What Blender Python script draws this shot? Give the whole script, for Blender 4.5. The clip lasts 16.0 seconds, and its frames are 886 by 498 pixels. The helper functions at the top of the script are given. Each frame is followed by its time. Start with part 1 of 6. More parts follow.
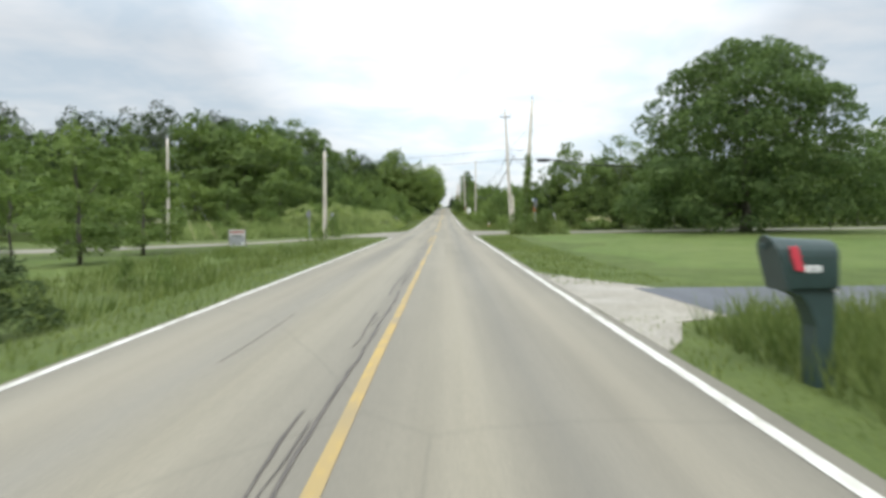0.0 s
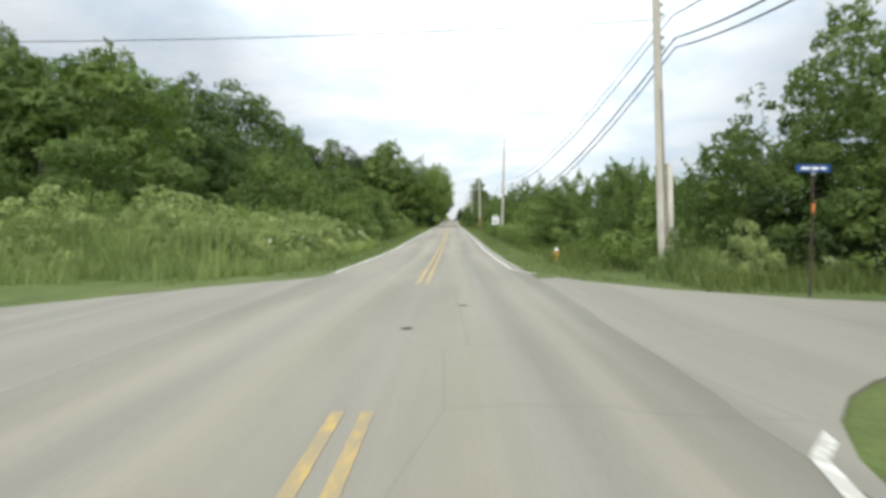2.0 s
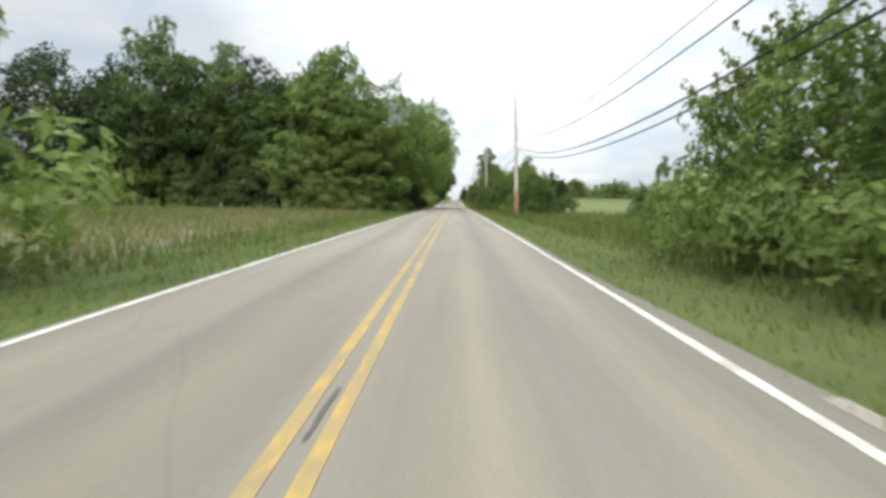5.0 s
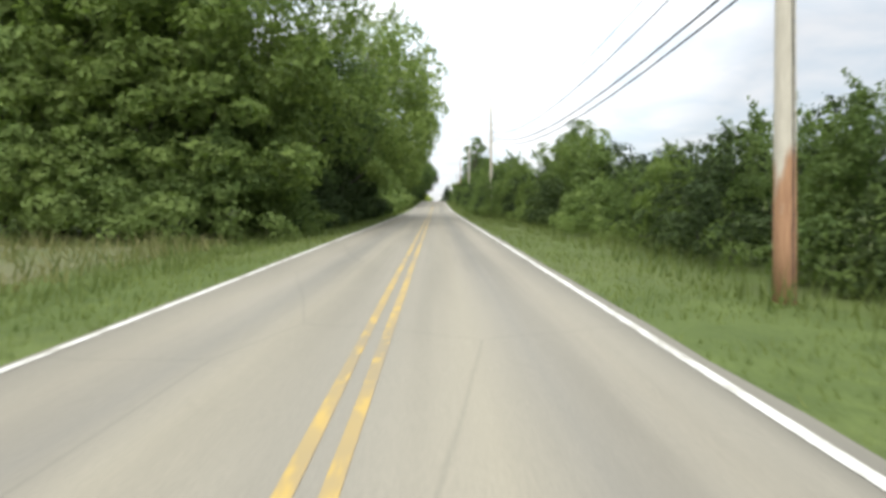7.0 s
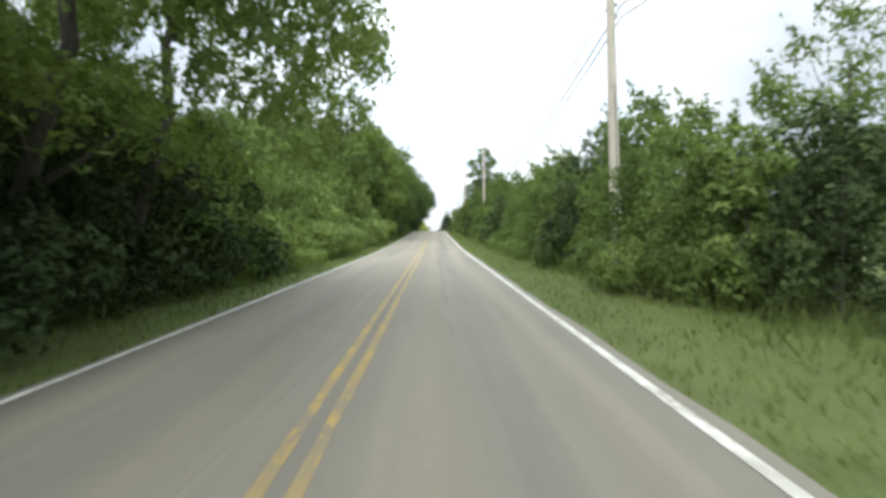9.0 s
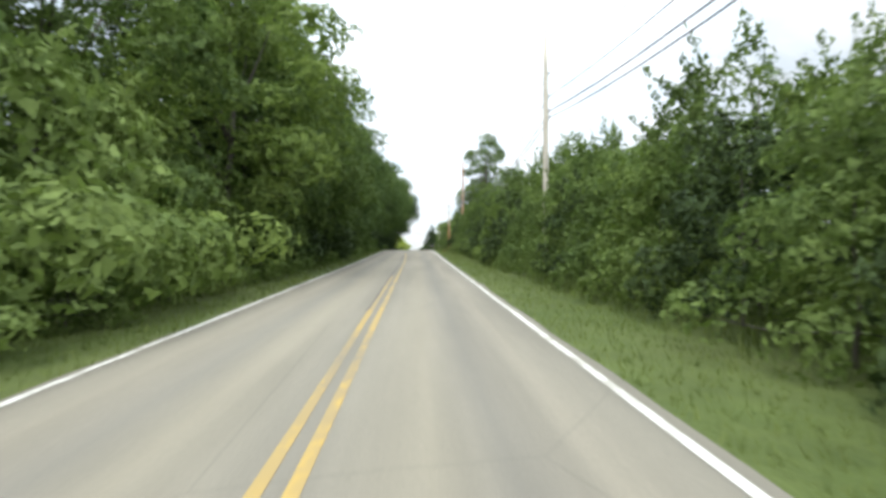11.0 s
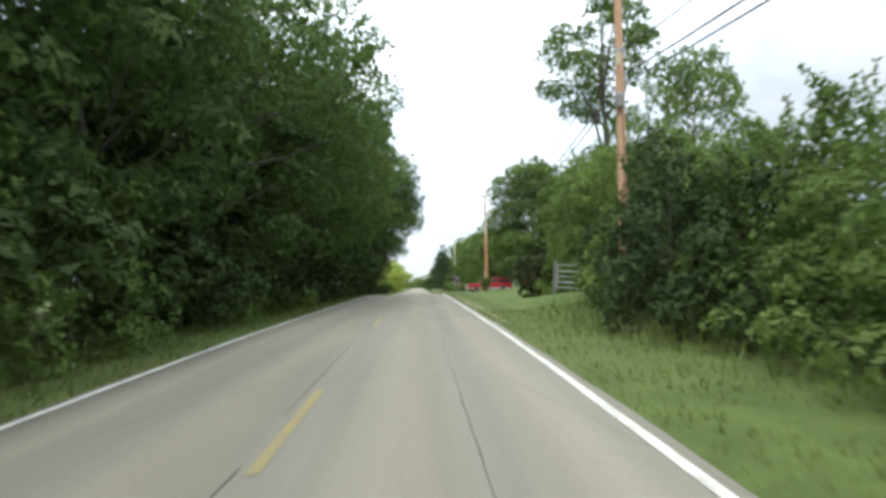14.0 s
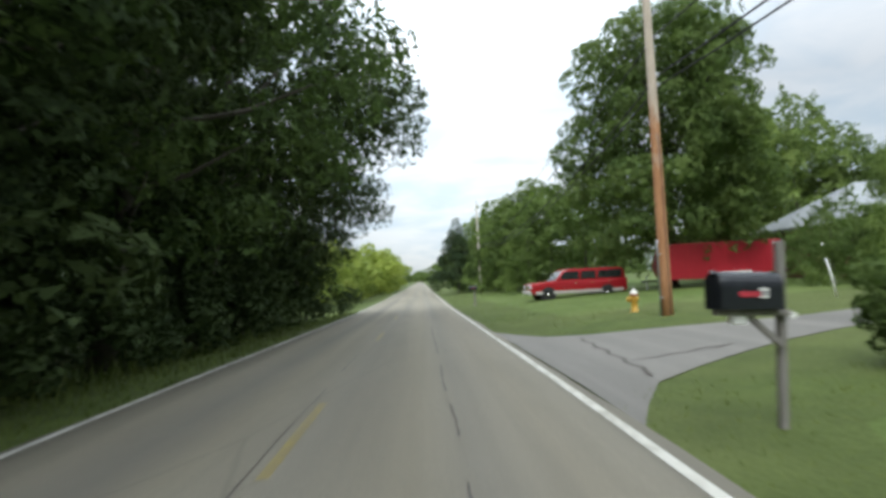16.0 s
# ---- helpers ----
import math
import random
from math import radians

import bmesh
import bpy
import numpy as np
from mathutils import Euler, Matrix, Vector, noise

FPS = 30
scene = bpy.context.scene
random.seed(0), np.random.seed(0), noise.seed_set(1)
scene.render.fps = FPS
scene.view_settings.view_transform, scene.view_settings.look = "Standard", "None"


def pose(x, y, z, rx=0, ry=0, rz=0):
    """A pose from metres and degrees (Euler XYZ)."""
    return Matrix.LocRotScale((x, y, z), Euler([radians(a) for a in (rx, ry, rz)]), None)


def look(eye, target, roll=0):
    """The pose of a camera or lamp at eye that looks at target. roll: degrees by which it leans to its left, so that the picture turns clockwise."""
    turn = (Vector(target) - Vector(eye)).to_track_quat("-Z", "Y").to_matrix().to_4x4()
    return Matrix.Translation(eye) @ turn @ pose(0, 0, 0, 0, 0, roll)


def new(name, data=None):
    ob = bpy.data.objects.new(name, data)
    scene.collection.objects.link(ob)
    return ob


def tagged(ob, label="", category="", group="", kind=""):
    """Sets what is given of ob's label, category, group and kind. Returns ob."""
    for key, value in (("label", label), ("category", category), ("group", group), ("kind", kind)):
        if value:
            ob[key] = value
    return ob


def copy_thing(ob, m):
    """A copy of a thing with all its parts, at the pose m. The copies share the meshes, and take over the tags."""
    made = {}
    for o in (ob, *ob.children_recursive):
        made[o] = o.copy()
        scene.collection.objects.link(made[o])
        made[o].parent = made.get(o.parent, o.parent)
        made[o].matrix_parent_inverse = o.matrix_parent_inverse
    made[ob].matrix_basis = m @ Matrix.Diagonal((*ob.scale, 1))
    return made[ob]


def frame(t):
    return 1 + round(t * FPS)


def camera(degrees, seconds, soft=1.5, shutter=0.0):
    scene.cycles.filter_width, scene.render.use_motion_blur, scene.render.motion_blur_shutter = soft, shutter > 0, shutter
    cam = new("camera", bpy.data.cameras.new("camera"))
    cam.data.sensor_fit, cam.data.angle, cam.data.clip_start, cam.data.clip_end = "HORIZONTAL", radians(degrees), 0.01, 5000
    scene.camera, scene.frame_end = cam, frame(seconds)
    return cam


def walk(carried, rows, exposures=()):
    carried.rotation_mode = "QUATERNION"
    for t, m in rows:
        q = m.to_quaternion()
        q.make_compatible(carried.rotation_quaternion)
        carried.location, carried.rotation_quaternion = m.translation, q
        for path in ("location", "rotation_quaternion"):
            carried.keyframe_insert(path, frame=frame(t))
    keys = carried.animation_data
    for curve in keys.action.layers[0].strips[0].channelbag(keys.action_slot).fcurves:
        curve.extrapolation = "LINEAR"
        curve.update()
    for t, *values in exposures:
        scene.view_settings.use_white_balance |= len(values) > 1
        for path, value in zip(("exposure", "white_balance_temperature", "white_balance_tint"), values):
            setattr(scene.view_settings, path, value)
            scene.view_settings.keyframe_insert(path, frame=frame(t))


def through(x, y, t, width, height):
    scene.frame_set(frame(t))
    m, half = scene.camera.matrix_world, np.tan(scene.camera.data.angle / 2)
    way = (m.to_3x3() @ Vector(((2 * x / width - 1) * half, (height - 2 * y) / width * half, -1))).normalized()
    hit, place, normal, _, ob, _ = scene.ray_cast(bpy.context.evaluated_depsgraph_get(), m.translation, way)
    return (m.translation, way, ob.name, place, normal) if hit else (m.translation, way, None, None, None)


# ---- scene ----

# ------------------------------------------------------------------ camera and its drive
DRIVE = [
    (0.0, 0.83, 0.0, 1.37, 87.13, 0.77, 0.18), (0.5, 0.78, 10.71, 1.41, 88.4, 1.1, 0.47),
    (1.0, 0.77, 21.43, 1.35, 87.65, -0.64, 1.06), (1.5, 0.72, 32.1, 1.39, 89.07, 0.08, 1.14),
    (2.0, 0.77, 42.8, 1.41, 88.32, -0.47, 0.81), (2.5, 0.84, 53.54, 1.4, 87.66, -0.32, -0.9),
    (3.0, 0.82, 64.34, 1.43, 86.3, -0.51, 0.68), (3.5, 0.86, 75.18, 1.5, 87.86, -0.08, 1.23),
    (4.0, 0.87, 86.09, 1.58, 86.68, -1.0, 1.52), (6.5, 0.57, 140.92, 2.76, 86.69, -0.1, -0.14),
    (7.0, 0.64, 151.95, 2.98, 86.76, -0.26, -0.66), (7.5, 0.76, 163.02, 3.14, 86.24, -0.03, -0.85),
    (8.0, 0.82, 174.15, 3.35, 86.5, -1.04, -0.82), (8.5, 0.95, 185.31, 3.54, 87.1, -0.13, -0.84),
    (9.0, 0.93, 196.56, 3.84, 89.41, 0.83, -0.78), (9.5, 1.0, 207.86, 4.06, 89.83, 0.41, -0.81),
    (12.0, 0.79, 264.69, 5.5, 91.66, -0.01, -3.18), (12.5, 0.84, 276.14, 5.87, 91.36, -0.51, -2.74),
    (13.0, 0.94, 287.69, 6.27, 91.03, -0.34, -2.7), (13.5, 0.86, 299.33, 6.76, 91.75, -1.23, -2.83),
    (14.0, 1.01, 311.03, 7.25, 93.42, 0.99, -2.15), (14.5, 0.98, 322.77, 7.53, 90.6, -1.39, -2.0),
    (15.0, 1.07, 334.54, 7.74, 91.29, 1.26, -2.12), (15.5, 1.09, 346.32, 7.94, 91.63, 1.43, -1.87),
    (16.0, 1.09, 358.12, 8.09, 92.73, 2.95, -1.98),
]
cam = camera(70.0, 16.0, soft=3.5, shutter=0.12)
walk(cam, [(t, pose(x, y, z, rx, ry, rz)) for t, x, y, z, rx, ry, rz in DRIVE],
     [(0.0, 0.55, 6300, 8), (2.5, 0.54, 6300, 8), (4.0, 0.58, 6450, 10), (7.0, 0.74, 6450, 10), (9.0, 0.88, 6250, 8), (12.5, 0.86, 6250, 8), (15.0, 0.80, 6150, 6), (16.0, 0.52, 6150, 7)])

# ------------------------------------------------------------------ sky and sun
SUN_EL, SUN_AZ = 46.0, 196.0         # degrees: height, and clockwise from straight ahead
GLOW_EL, GLOW_AZ = 26.0, 4.0        # the brightest part of the cloud ahead
world = bpy.data.worlds.new("overcast_sky")
scene.world = world
world.use_nodes = True
wn, wl = world.node_tree.nodes, world.node_tree.links
wn.clear()


def wnode(kind, **values):
    n = wn.new(kind)
    for k, v in values.items():
        n.inputs[k].default_value = v
    return n


sky = wn.new("ShaderNodeTexSky")
sky.sky_type = "NISHITA"
sky.sun_disc = False
sky.sun_elevation, sky.sun_rotation = radians(SUN_EL), radians(SUN_AZ)
coord = wn.new("ShaderNodeTexCoord")
sep = wn.new("ShaderNodeSeparateXYZ")
wl.new(coord.outputs["Generated"], sep.inputs[0])
lift = wn.new("ShaderNodeMath"); lift.operation = "MAXIMUM"; lift.inputs[1].default_value = 0.0
wl.new(sep.outputs["Z"], lift.inputs[0])
den = wn.new("ShaderNodeMath"); den.operation = "ADD"; den.inputs[1].default_value = 0.16
wl.new(lift.outputs[0], den.inputs[0])
flat = wn.new("ShaderNodeVectorMath"); flat.operation = "DIVIDE"
dens = wn.new("ShaderNodeCombineXYZ")
for i in range(3):
    wl.new(den.outputs[0], dens.inputs[i])
wl.new(coord.outputs["Generated"], flat.inputs[0])
wl.new(dens.outputs[0], flat.inputs[1])
billow = wnode("ShaderNodeTexNoise", Scale=2.3, Detail=8.0, Roughness=0.55, Distortion=0.3)
wl.new(flat.outputs[0], billow.inputs["Vector"])
ramp = wn.new("ShaderNodeValToRGB")
ramp.color_ramp.elements[0].position, ramp.color_ramp.elements[0].color = 0.36, (0.62, 0.69, 0.75, 1)
ramp.color_ramp.elements[1].position, ramp.color_ramp.elements[1].color = 0.62, (0.82, 0.825, 0.83, 1)
wl.new(billow.outputs["Fac"], ramp.inputs[0])
# the cloud is thinnest ahead and towards the zenith
sund = Vector((math.sin(radians(GLOW_AZ)) * math.cos(radians(GLOW_EL)), math.cos(radians(GLOW_AZ)) * math.cos(radians(GLOW_EL)), math.sin(radians(GLOW_EL))))
dot = wn.new("ShaderNodeVectorMath"); dot.operation = "DOT_PRODUCT"
dot.inputs[1].default_value = sund
wl.new(coord.outputs["Generated"], dot.inputs[0])
near_sun = wn.new("ShaderNodeMapRange")
for k, v in (("From Min", 0.90), ("From Max", 0.995), ("To Min", 0.0), ("To Max", 0.75)):
    near_sun.inputs[k].default_value = v
wl.new(dot.outputs["Value"], near_sun.inputs["Value"])
zen = wn.new("ShaderNodeMapRange")
for k, v in (("From Min", 0.25), ("From Max", 0.9), ("To Min", 0.67), ("To Max", 2.5)):
    zen.inputs[k].default_value = v
wl.new(sep.outputs["Z"], zen.inputs["Value"])
gain = wn.new("ShaderNodeMath"); gain.operation = "ADD"
wl.new(near_sun.outputs[0], gain.inputs[0]); wl.new(zen.outputs[0], gain.inputs[1])
cloud = wn.new("ShaderNodeBackground")
wl.new(ramp.outputs[0], cloud.inputs["Color"]); wl.new(gain.outputs[0], cloud.inputs["Strength"])
clear = wnode("ShaderNodeBackground", Strength=0.08)
wl.new(sky.outputs[0], clear.inputs["Color"])
both = wnode("ShaderNodeMixShader", Fac=0.86)
wl.new(clear.outputs[0], both.inputs[1]); wl.new(cloud.outputs[0], both.inputs[2])
out = wn.new("ShaderNodeOutputWorld")
wl.new(both.outputs[0], out.inputs[0])

sun = new("sun", bpy.data.lights.new("sun", "SUN"))
sun.data.energy, sun.data.angle, sun.data.color = 1.5, radians(30), (1.0, 0.97, 0.92)
sd = Vector((math.sin(radians(SUN_AZ)) * math.cos(radians(SUN_EL)), math.cos(radians(SUN_AZ)) * math.cos(radians(SUN_EL)), math.sin(radians(SUN_EL))))
sun.matrix_world = look(sd * 200, (0, 0, 0))

# ------------------------------------------------------------------ materials


class Mat:
    """A node material with a small vocabulary of helpers."""

    def __init__(self, name, rough=0.8, metal=0.0, spec=0.4):
        self.m = bpy.data.materials.new(name)
        self.m.use_nodes = True
        self.n, self.l = self.m.node_tree.nodes, self.m.node_tree.links
        self.b = self.n["Principled BSDF"]
        self.b.inputs["Roughness"].default_value = rough
        self.b.inputs["Metallic"].default_value = metal
        self.b.inputs["Specular IOR Level"].default_value = spec
        self.out = self.n["Material Output"]

    def coords(self, scale=(1, 1, 1)):
        c = self.n.new("ShaderNodeTexCoord")
        mp = self.n.new("ShaderNodeMapping")
        mp.inputs["Scale"].default_value = scale
        self.l.new(c.outputs["Object"], mp.inputs[0])
        return mp.outputs[0]

    def noise(self, scale, detail=4.0, stretch=(1, 1, 1), rough=0.6):
        t = self.n.new("ShaderNodeTexNoise")
        t.inputs["Scale"].default_value, t.inputs["Detail"].default_value = scale, detail
        t.inputs["Roughness"].default_value = rough
        self.l.new(self.coords(stretch), t.inputs["Vector"])
        return t.outputs["Fac"]

    def ramp(self, fac, *stops):
        r = self.n.new("ShaderNodeValToRGB")
        e = r.color_ramp.elements
        while len(e) < len(stops):
            e.new(0.5)
        for el, (p, c) in zip(e, stops):
            el.position, el.color = p, (*c, 1)
        self.l.new(fac, r.inputs[0])
        return r.outputs[0]

    def mix(self, fac, a, b, mode="MIX"):
        x = self.n.new("ShaderNodeMix")
        x.data_type, x.blend_type = "RGBA", mode
        for sock, v in ((x.inputs[0], fac), (x.inputs[6], a), (x.inputs[7], b)):
            if isinstance(v, bpy.types.NodeSocket):
                self.l.new(v, sock)
            elif isinstance(v, (int, float)):
                sock.default_value = v
            else:
                sock.default_value = (*v, 1)
        return x.outputs[2]

    def bump(self, fac, strength, dist):
        b = self.n.new("ShaderNodeBump")
        b.inputs["Strength"].default_value, b.inputs["Distance"].default_value = strength, dist
        self.l.new(fac, b.inputs["Height"])
        self.l.new(b.outputs[0], self.b.inputs["Normal"])

    def color(self, c):
        if isinstance(c, bpy.types.NodeSocket):
            self.l.new(c, self.b.inputs["Base Color"])
        else:
            self.b.inputs["Base Color"].default_value = (*c, 1)
        return self

    def rand(self, island=True):
        if island:
            return self.n.new("ShaderNodeNewGeometry").outputs["Random Per Island"]
        return self.n.new("ShaderNodeObjectInfo").outputs["Random"]


def plain(name, c, rough=0.6, metal=0.0, var=0.18, scale=6.0, bump=0.0):
    """A painted, plastic or metal surface with mottling and faint dirt."""
    m = Mat(name, rough, metal)
    dark = tuple(v * (1 - var) for v in c)
    lite = tuple(min(1, v * (1 + var)) for v in c)
    col = m.ramp(m.noise(scale, 5), (0.3, dark), (0.7, lite))
    col = m.mix(m.ramp(m.noise(scale * 6, 3), (0.55, (0, 0, 0)), (0.8, (0.25, 0.25, 0.25))), col, tuple(v * 0.6 for v in c))
    m.color(col)
    if bump:
        m.bump(m.noise(scale * 8, 3), bump, 0.01)
    return m.m


def asphalt(name, dark, lite, seams=True, tracks=False):
    m = Mat(name, 0.86, spec=0.3)
    fine = m.noise(55, 3)
    patch = m.noise(0.35, 5, (1.0, 0.22, 1.0))
    streak = m.noise(1.6, 4, (1.0, 0.018, 1.0), 0.5)
    c = m.ramp(patch, (0.3, dark), (0.72, lite))
    c = m.mix(m.ramp(streak, (0.42, (0, 0, 0)), (0.62, (0.5, 0.5, 0.5))), c, tuple(v * 1.16 for v in lite))
    c = m.mix(m.ramp(fine, (0.35, (0.30, 0.30, 0.30)), (0.65, (0, 0, 0))), c, tuple(v * 0.55 for v in dark))
    crack = m.n.new("ShaderNodeTexVoronoi")
    crack.feature = "DISTANCE_TO_EDGE"
    crack.inputs["Scale"].default_value = 0.22
    warp = m.n.new("ShaderNodeTexNoise"); warp.inputs["Scale"].default_value = 1.2; warp.inputs["Detail"].default_value = 5
    add = m.n.new("ShaderNodeVectorMath"); add.operation = "ADD"
    m.l.new(m.coords((1, 0.6, 1)), add.inputs[0]); m.l.new(warp.outputs["Color"], add.inputs[1])
    m.l.new(add.outputs[0], crack.inputs["Vector"])
    line = m.ramp(crack.outputs["Distance"], (0.0, (0.2, 0.2, 0.2)), (0.004, (0, 0, 0)))
    if tracks:
        # the wheels have polished a pale pair of tracks along each lane
        wide = m.n.new("ShaderNodeSeparateXYZ")
        m.l.new(m.coords(), wide.inputs[0])
        off = m.n.new("ShaderNodeMath"); off.operation = "ABSOLUTE"
        m.l.new(wide.outputs["X"], off.inputs[0])
        drift = m.n.new("ShaderNodeMath"); drift.operation = "MULTIPLY_ADD"
        m.l.new(m.noise(0.4, 3, (1, 0.15, 1)), drift.inputs[0])
        drift.inputs[1].default_value = 0.10
        scaled = m.n.new("ShaderNodeMath"); scaled.operation = "MULTIPLY"; scaled.inputs[1].default_value = 0.3
        m.l.new(off.outputs[0], scaled.inputs[0]); m.l.new(scaled.outputs[0], drift.inputs[2])
        c = m.mix(1.0, c, m.ramp(drift.outputs[0], (0.06, (0.93, 0.93, 0.93)), (0.34, (1.10, 1.08, 1.02)), (0.50, (0.89, 0.895, 0.91)), (0.70, (1.08, 1.06, 1.02)), (0.90, (0.96, 0.96, 0.95))), "MULTIPLY")
    if seams:
        c = m.mix(line, c, tuple(v * 0.4 for v in dark))
    m.color(c)
    m.bump(fine, 0.35, 0.006)
    return m.m


def paint(name, c, under, bare=0.47):
    """Road paint, chipped down to the asphalt."""
    m = Mat(name, 0.7, spec=0.3)
    worn = m.ramp(m.noise(7, 6, (1, 0.35, 1)), (bare, (1, 1, 1)), (bare + 0.12, (0.12, 0.12, 0.12)))
    faded = m.ramp(m.noise(0.25, 3, (0.0, 1, 0)), (0.35, (0.85, 0.85, 0.85)), (0.6, (0.25, 0.25, 0.25)))
    f = m.mix(1.0, worn, faded, "MULTIPLY")
    m.color(m.mix(f, c, under))
    m.bump(m.noise(60, 2), 0.2, 0.004)
    return m.m


def leafage(name, low, mid, high, through=0.34, cell=8.0, gap=0.60):
    """Sprays of leaves: each spray is cut into small leaves of their own colour, and light passes through.
    cell is the number of leaves a metre; gap is how far a leaf reaches, 0 for uncut blades."""
    m = Mat(name, 0.75, spec=0.08)
    tint = m.ramp(m.rand(False), (0.0, (0.78, 0.80, 0.72)), (0.4, (0.95, 0.95, 0.88)), (0.75, (1.08, 1.06, 0.94)), (1.0, (1.26, 1.20, 0.92)))
    if gap:
        v = m.n.new("ShaderNodeTexVoronoi")
        v.inputs["Scale"].default_value = cell
        m.l.new(m.coords(), v.inputs["Vector"])
        part_of = m.n.new("ShaderNodeSeparateColor")
        m.l.new(v.outputs["Color"], part_of.inputs[0])
        one = part_of.outputs[0]
    else:
        one = m.rand(True)
    c = m.ramp(one, (0.0, low), (0.5, mid), (1.0, high))
    c = m.mix(1.0, c, m.ramp(m.rand(True), (0.0, (0.82, 0.84, 0.84)), (1.0, (1.16, 1.14, 1.08))), "MULTIPLY")
    c = m.mix(1.0, c, tint, "MULTIPLY")
    c = m.mix(m.ramp(m.noise(0.55, 3), (0.40, (0, 0, 0)), (0.68, (0.5, 0.5, 0.5))), c, tuple(v2 * k for v2, k in zip(high, (1.35, 1.25, 1.0))))
    m.color(c)
    tr = m.n.new("ShaderNodeBsdfTranslucent")
    m.l.new(m.mix(1.0, c, (1.1, 1.2, 0.75), "MULTIPLY"), tr.inputs["Color"])
    mx = m.n.new("ShaderNodeMixShader")
    mx.inputs[0].default_value = through
    m.l.new(m.b.outputs[0], mx.inputs[1]); m.l.new(tr.outputs[0], mx.inputs[2])
    last = mx
    if gap:
        past = m.n.new("ShaderNodeMath"); past.operation = "GREATER_THAN"; past.inputs[1].default_value = gap
        m.l.new(v.outputs["Distance"], past.inputs[0])
        last = m.n.new("ShaderNodeMixShader")
        m.l.new(past.outputs[0], last.inputs[0]); m.l.new(mx.outputs[0], last.inputs[1])
        m.l.new(m.n.new("ShaderNodeBsdfTransparent").outputs[0], last.inputs[2])
    m.l.new(last.outputs[0], m.out.inputs["Surface"])
    return m.m


def wood(name, dark, lite, bump=0.5):
    m = Mat(name, 0.85, spec=0.25)
    grain = m.noise(9, 6, (4, 4, 0.25))
    c = m.ramp(grain, (0.3, dark), (0.7, lite))
    c = m.mix(m.ramp(m.noise(0.7, 3), (0.4, (0, 0, 0)), (0.7, (0.45, 0.45, 0.45))), c, tuple(v * 0.7 for v in dark))
    m.color(c)
    m.bump(grain, bump, 0.012)
    return m.m


def turf(name, a, b, dry, dryness=0.5):
    m = Mat(name, 0.9, spec=0.15)
    c = m.ramp(m.noise(0.9, 6), (0.32, a), (0.68, b))
    c = m.mix(m.ramp(m.noise(0.12, 5), (0.45, (0, 0, 0)), (0.75, (dryness,) * 3)), c, dry)
    c = m.mix(m.ramp(m.noise(24, 3), (0.35, (0.45, 0.45, 0.45)), (0.6, (0, 0, 0))), c, tuple(v * 0.45 for v in a))
    m.color(c)
    m.bump(m.noise(14, 4), 0.7, 0.05)
    return m.m


ROAD_D, ROAD_L = (0.174, 0.160, 0.128), (0.243, 0.223, 0.178)
M_ROAD = asphalt("worn_chip_seal", ROAD_D, ROAD_L, True, True)
M_SIDE = asphalt("side_road_chip_seal", (0.170, 0.156, 0.125), (0.226, 0.208, 0.167))
M_DRIVE = asphalt("dark_drive_asphalt", (0.075, 0.08, 0.09), (0.12, 0.125, 0.135), False)
M_DRIVE2 = asphalt("grey_drive_asphalt", (0.15, 0.142, 0.128), (0.215, 0.203, 0.183))
M_GRAVEL = turf("pale_gravel", (0.27, 0.25, 0.21), (0.40, 0.37, 0.32), (0.30, 0.28, 0.2), 0.5)
M_TAR = plain("tar_sealant", (0.088, 0.077, 0.066), 0.75, var=0.3, scale=3)
M_WHITE = paint("white_road_paint", (0.58, 0.565, 0.51), ROAD_L, 0.44)
M_YELLOW = paint("yellow_road_paint", (0.41, 0.28, 0.075), ROAD_D, 0.50)
M_OLDYELLOW = paint("worn_yellow_road_paint", (0.30, 0.235, 0.07), ROAD_D, 0.55)
M_TURF = turf("rough_grass_ground", (0.066, 0.092, 0.024), (0.106, 0.140, 0.038), (0.165, 0.168, 0.070), 0.5)
M_LAWN = turf("mown_lawn", (0.082, 0.122, 0.031), (0.128, 0.172, 0.045), (0.168, 0.186, 0.070), 0.6)
M_HAY = turf("ripe_hay", (0.12, 0.125, 0.06), (0.18, 0.16, 0.095), (0.11, 0.15, 0.05), 0.9)
M_MEADOW = turf("pale_meadow", (0.105, 0.135, 0.042), (0.155, 0.182, 0.066), (0.190, 0.185, 0.085), 0.6)
M_BARK = wood("grey_bark", (0.055, 0.048, 0.04), (0.15, 0.135, 0.115), 1.0)
M_POLE = wood("weathered_pole", (0.44, 0.40, 0.33), (0.64, 0.59, 0.50))
pz = Mat("rust_footed_pole", 0.85, spec=0.25)
grain = pz.noise(9, 6, (4, 4, 0.25))
zz = pz.n.new("ShaderNodeSeparateXYZ")
pz.l.new(pz.coords((1, 1, 0.22)), zz.inputs[0])
foot = pz.n.new("ShaderNodeMath"); foot.operation = "ADD"
pz.l.new(zz.outputs["Z"], foot.inputs[0]); pz.l.new(pz.noise(2.2, 4, (1, 1, 0.3)), foot.inputs[1])
pz.color(pz.mix(pz.ramp(foot.outputs[0], (0.85, (0.9, 0.9, 0.9)), (1.0, (0, 0, 0))), pz.ramp(grain, (0.3, (0.44, 0.40, 0.33)), (0.7, (0.64, 0.59, 0.50))), pz.ramp(grain, (0.3, (0.26, 0.12, 0.06)), (0.7, (0.46, 0.24, 0.12)))))
pz.bump(grain, 0.5, 0.012)
M_POLE3 = pz.m
pt = Mat("red_topped_pole", 0.85, spec=0.25)
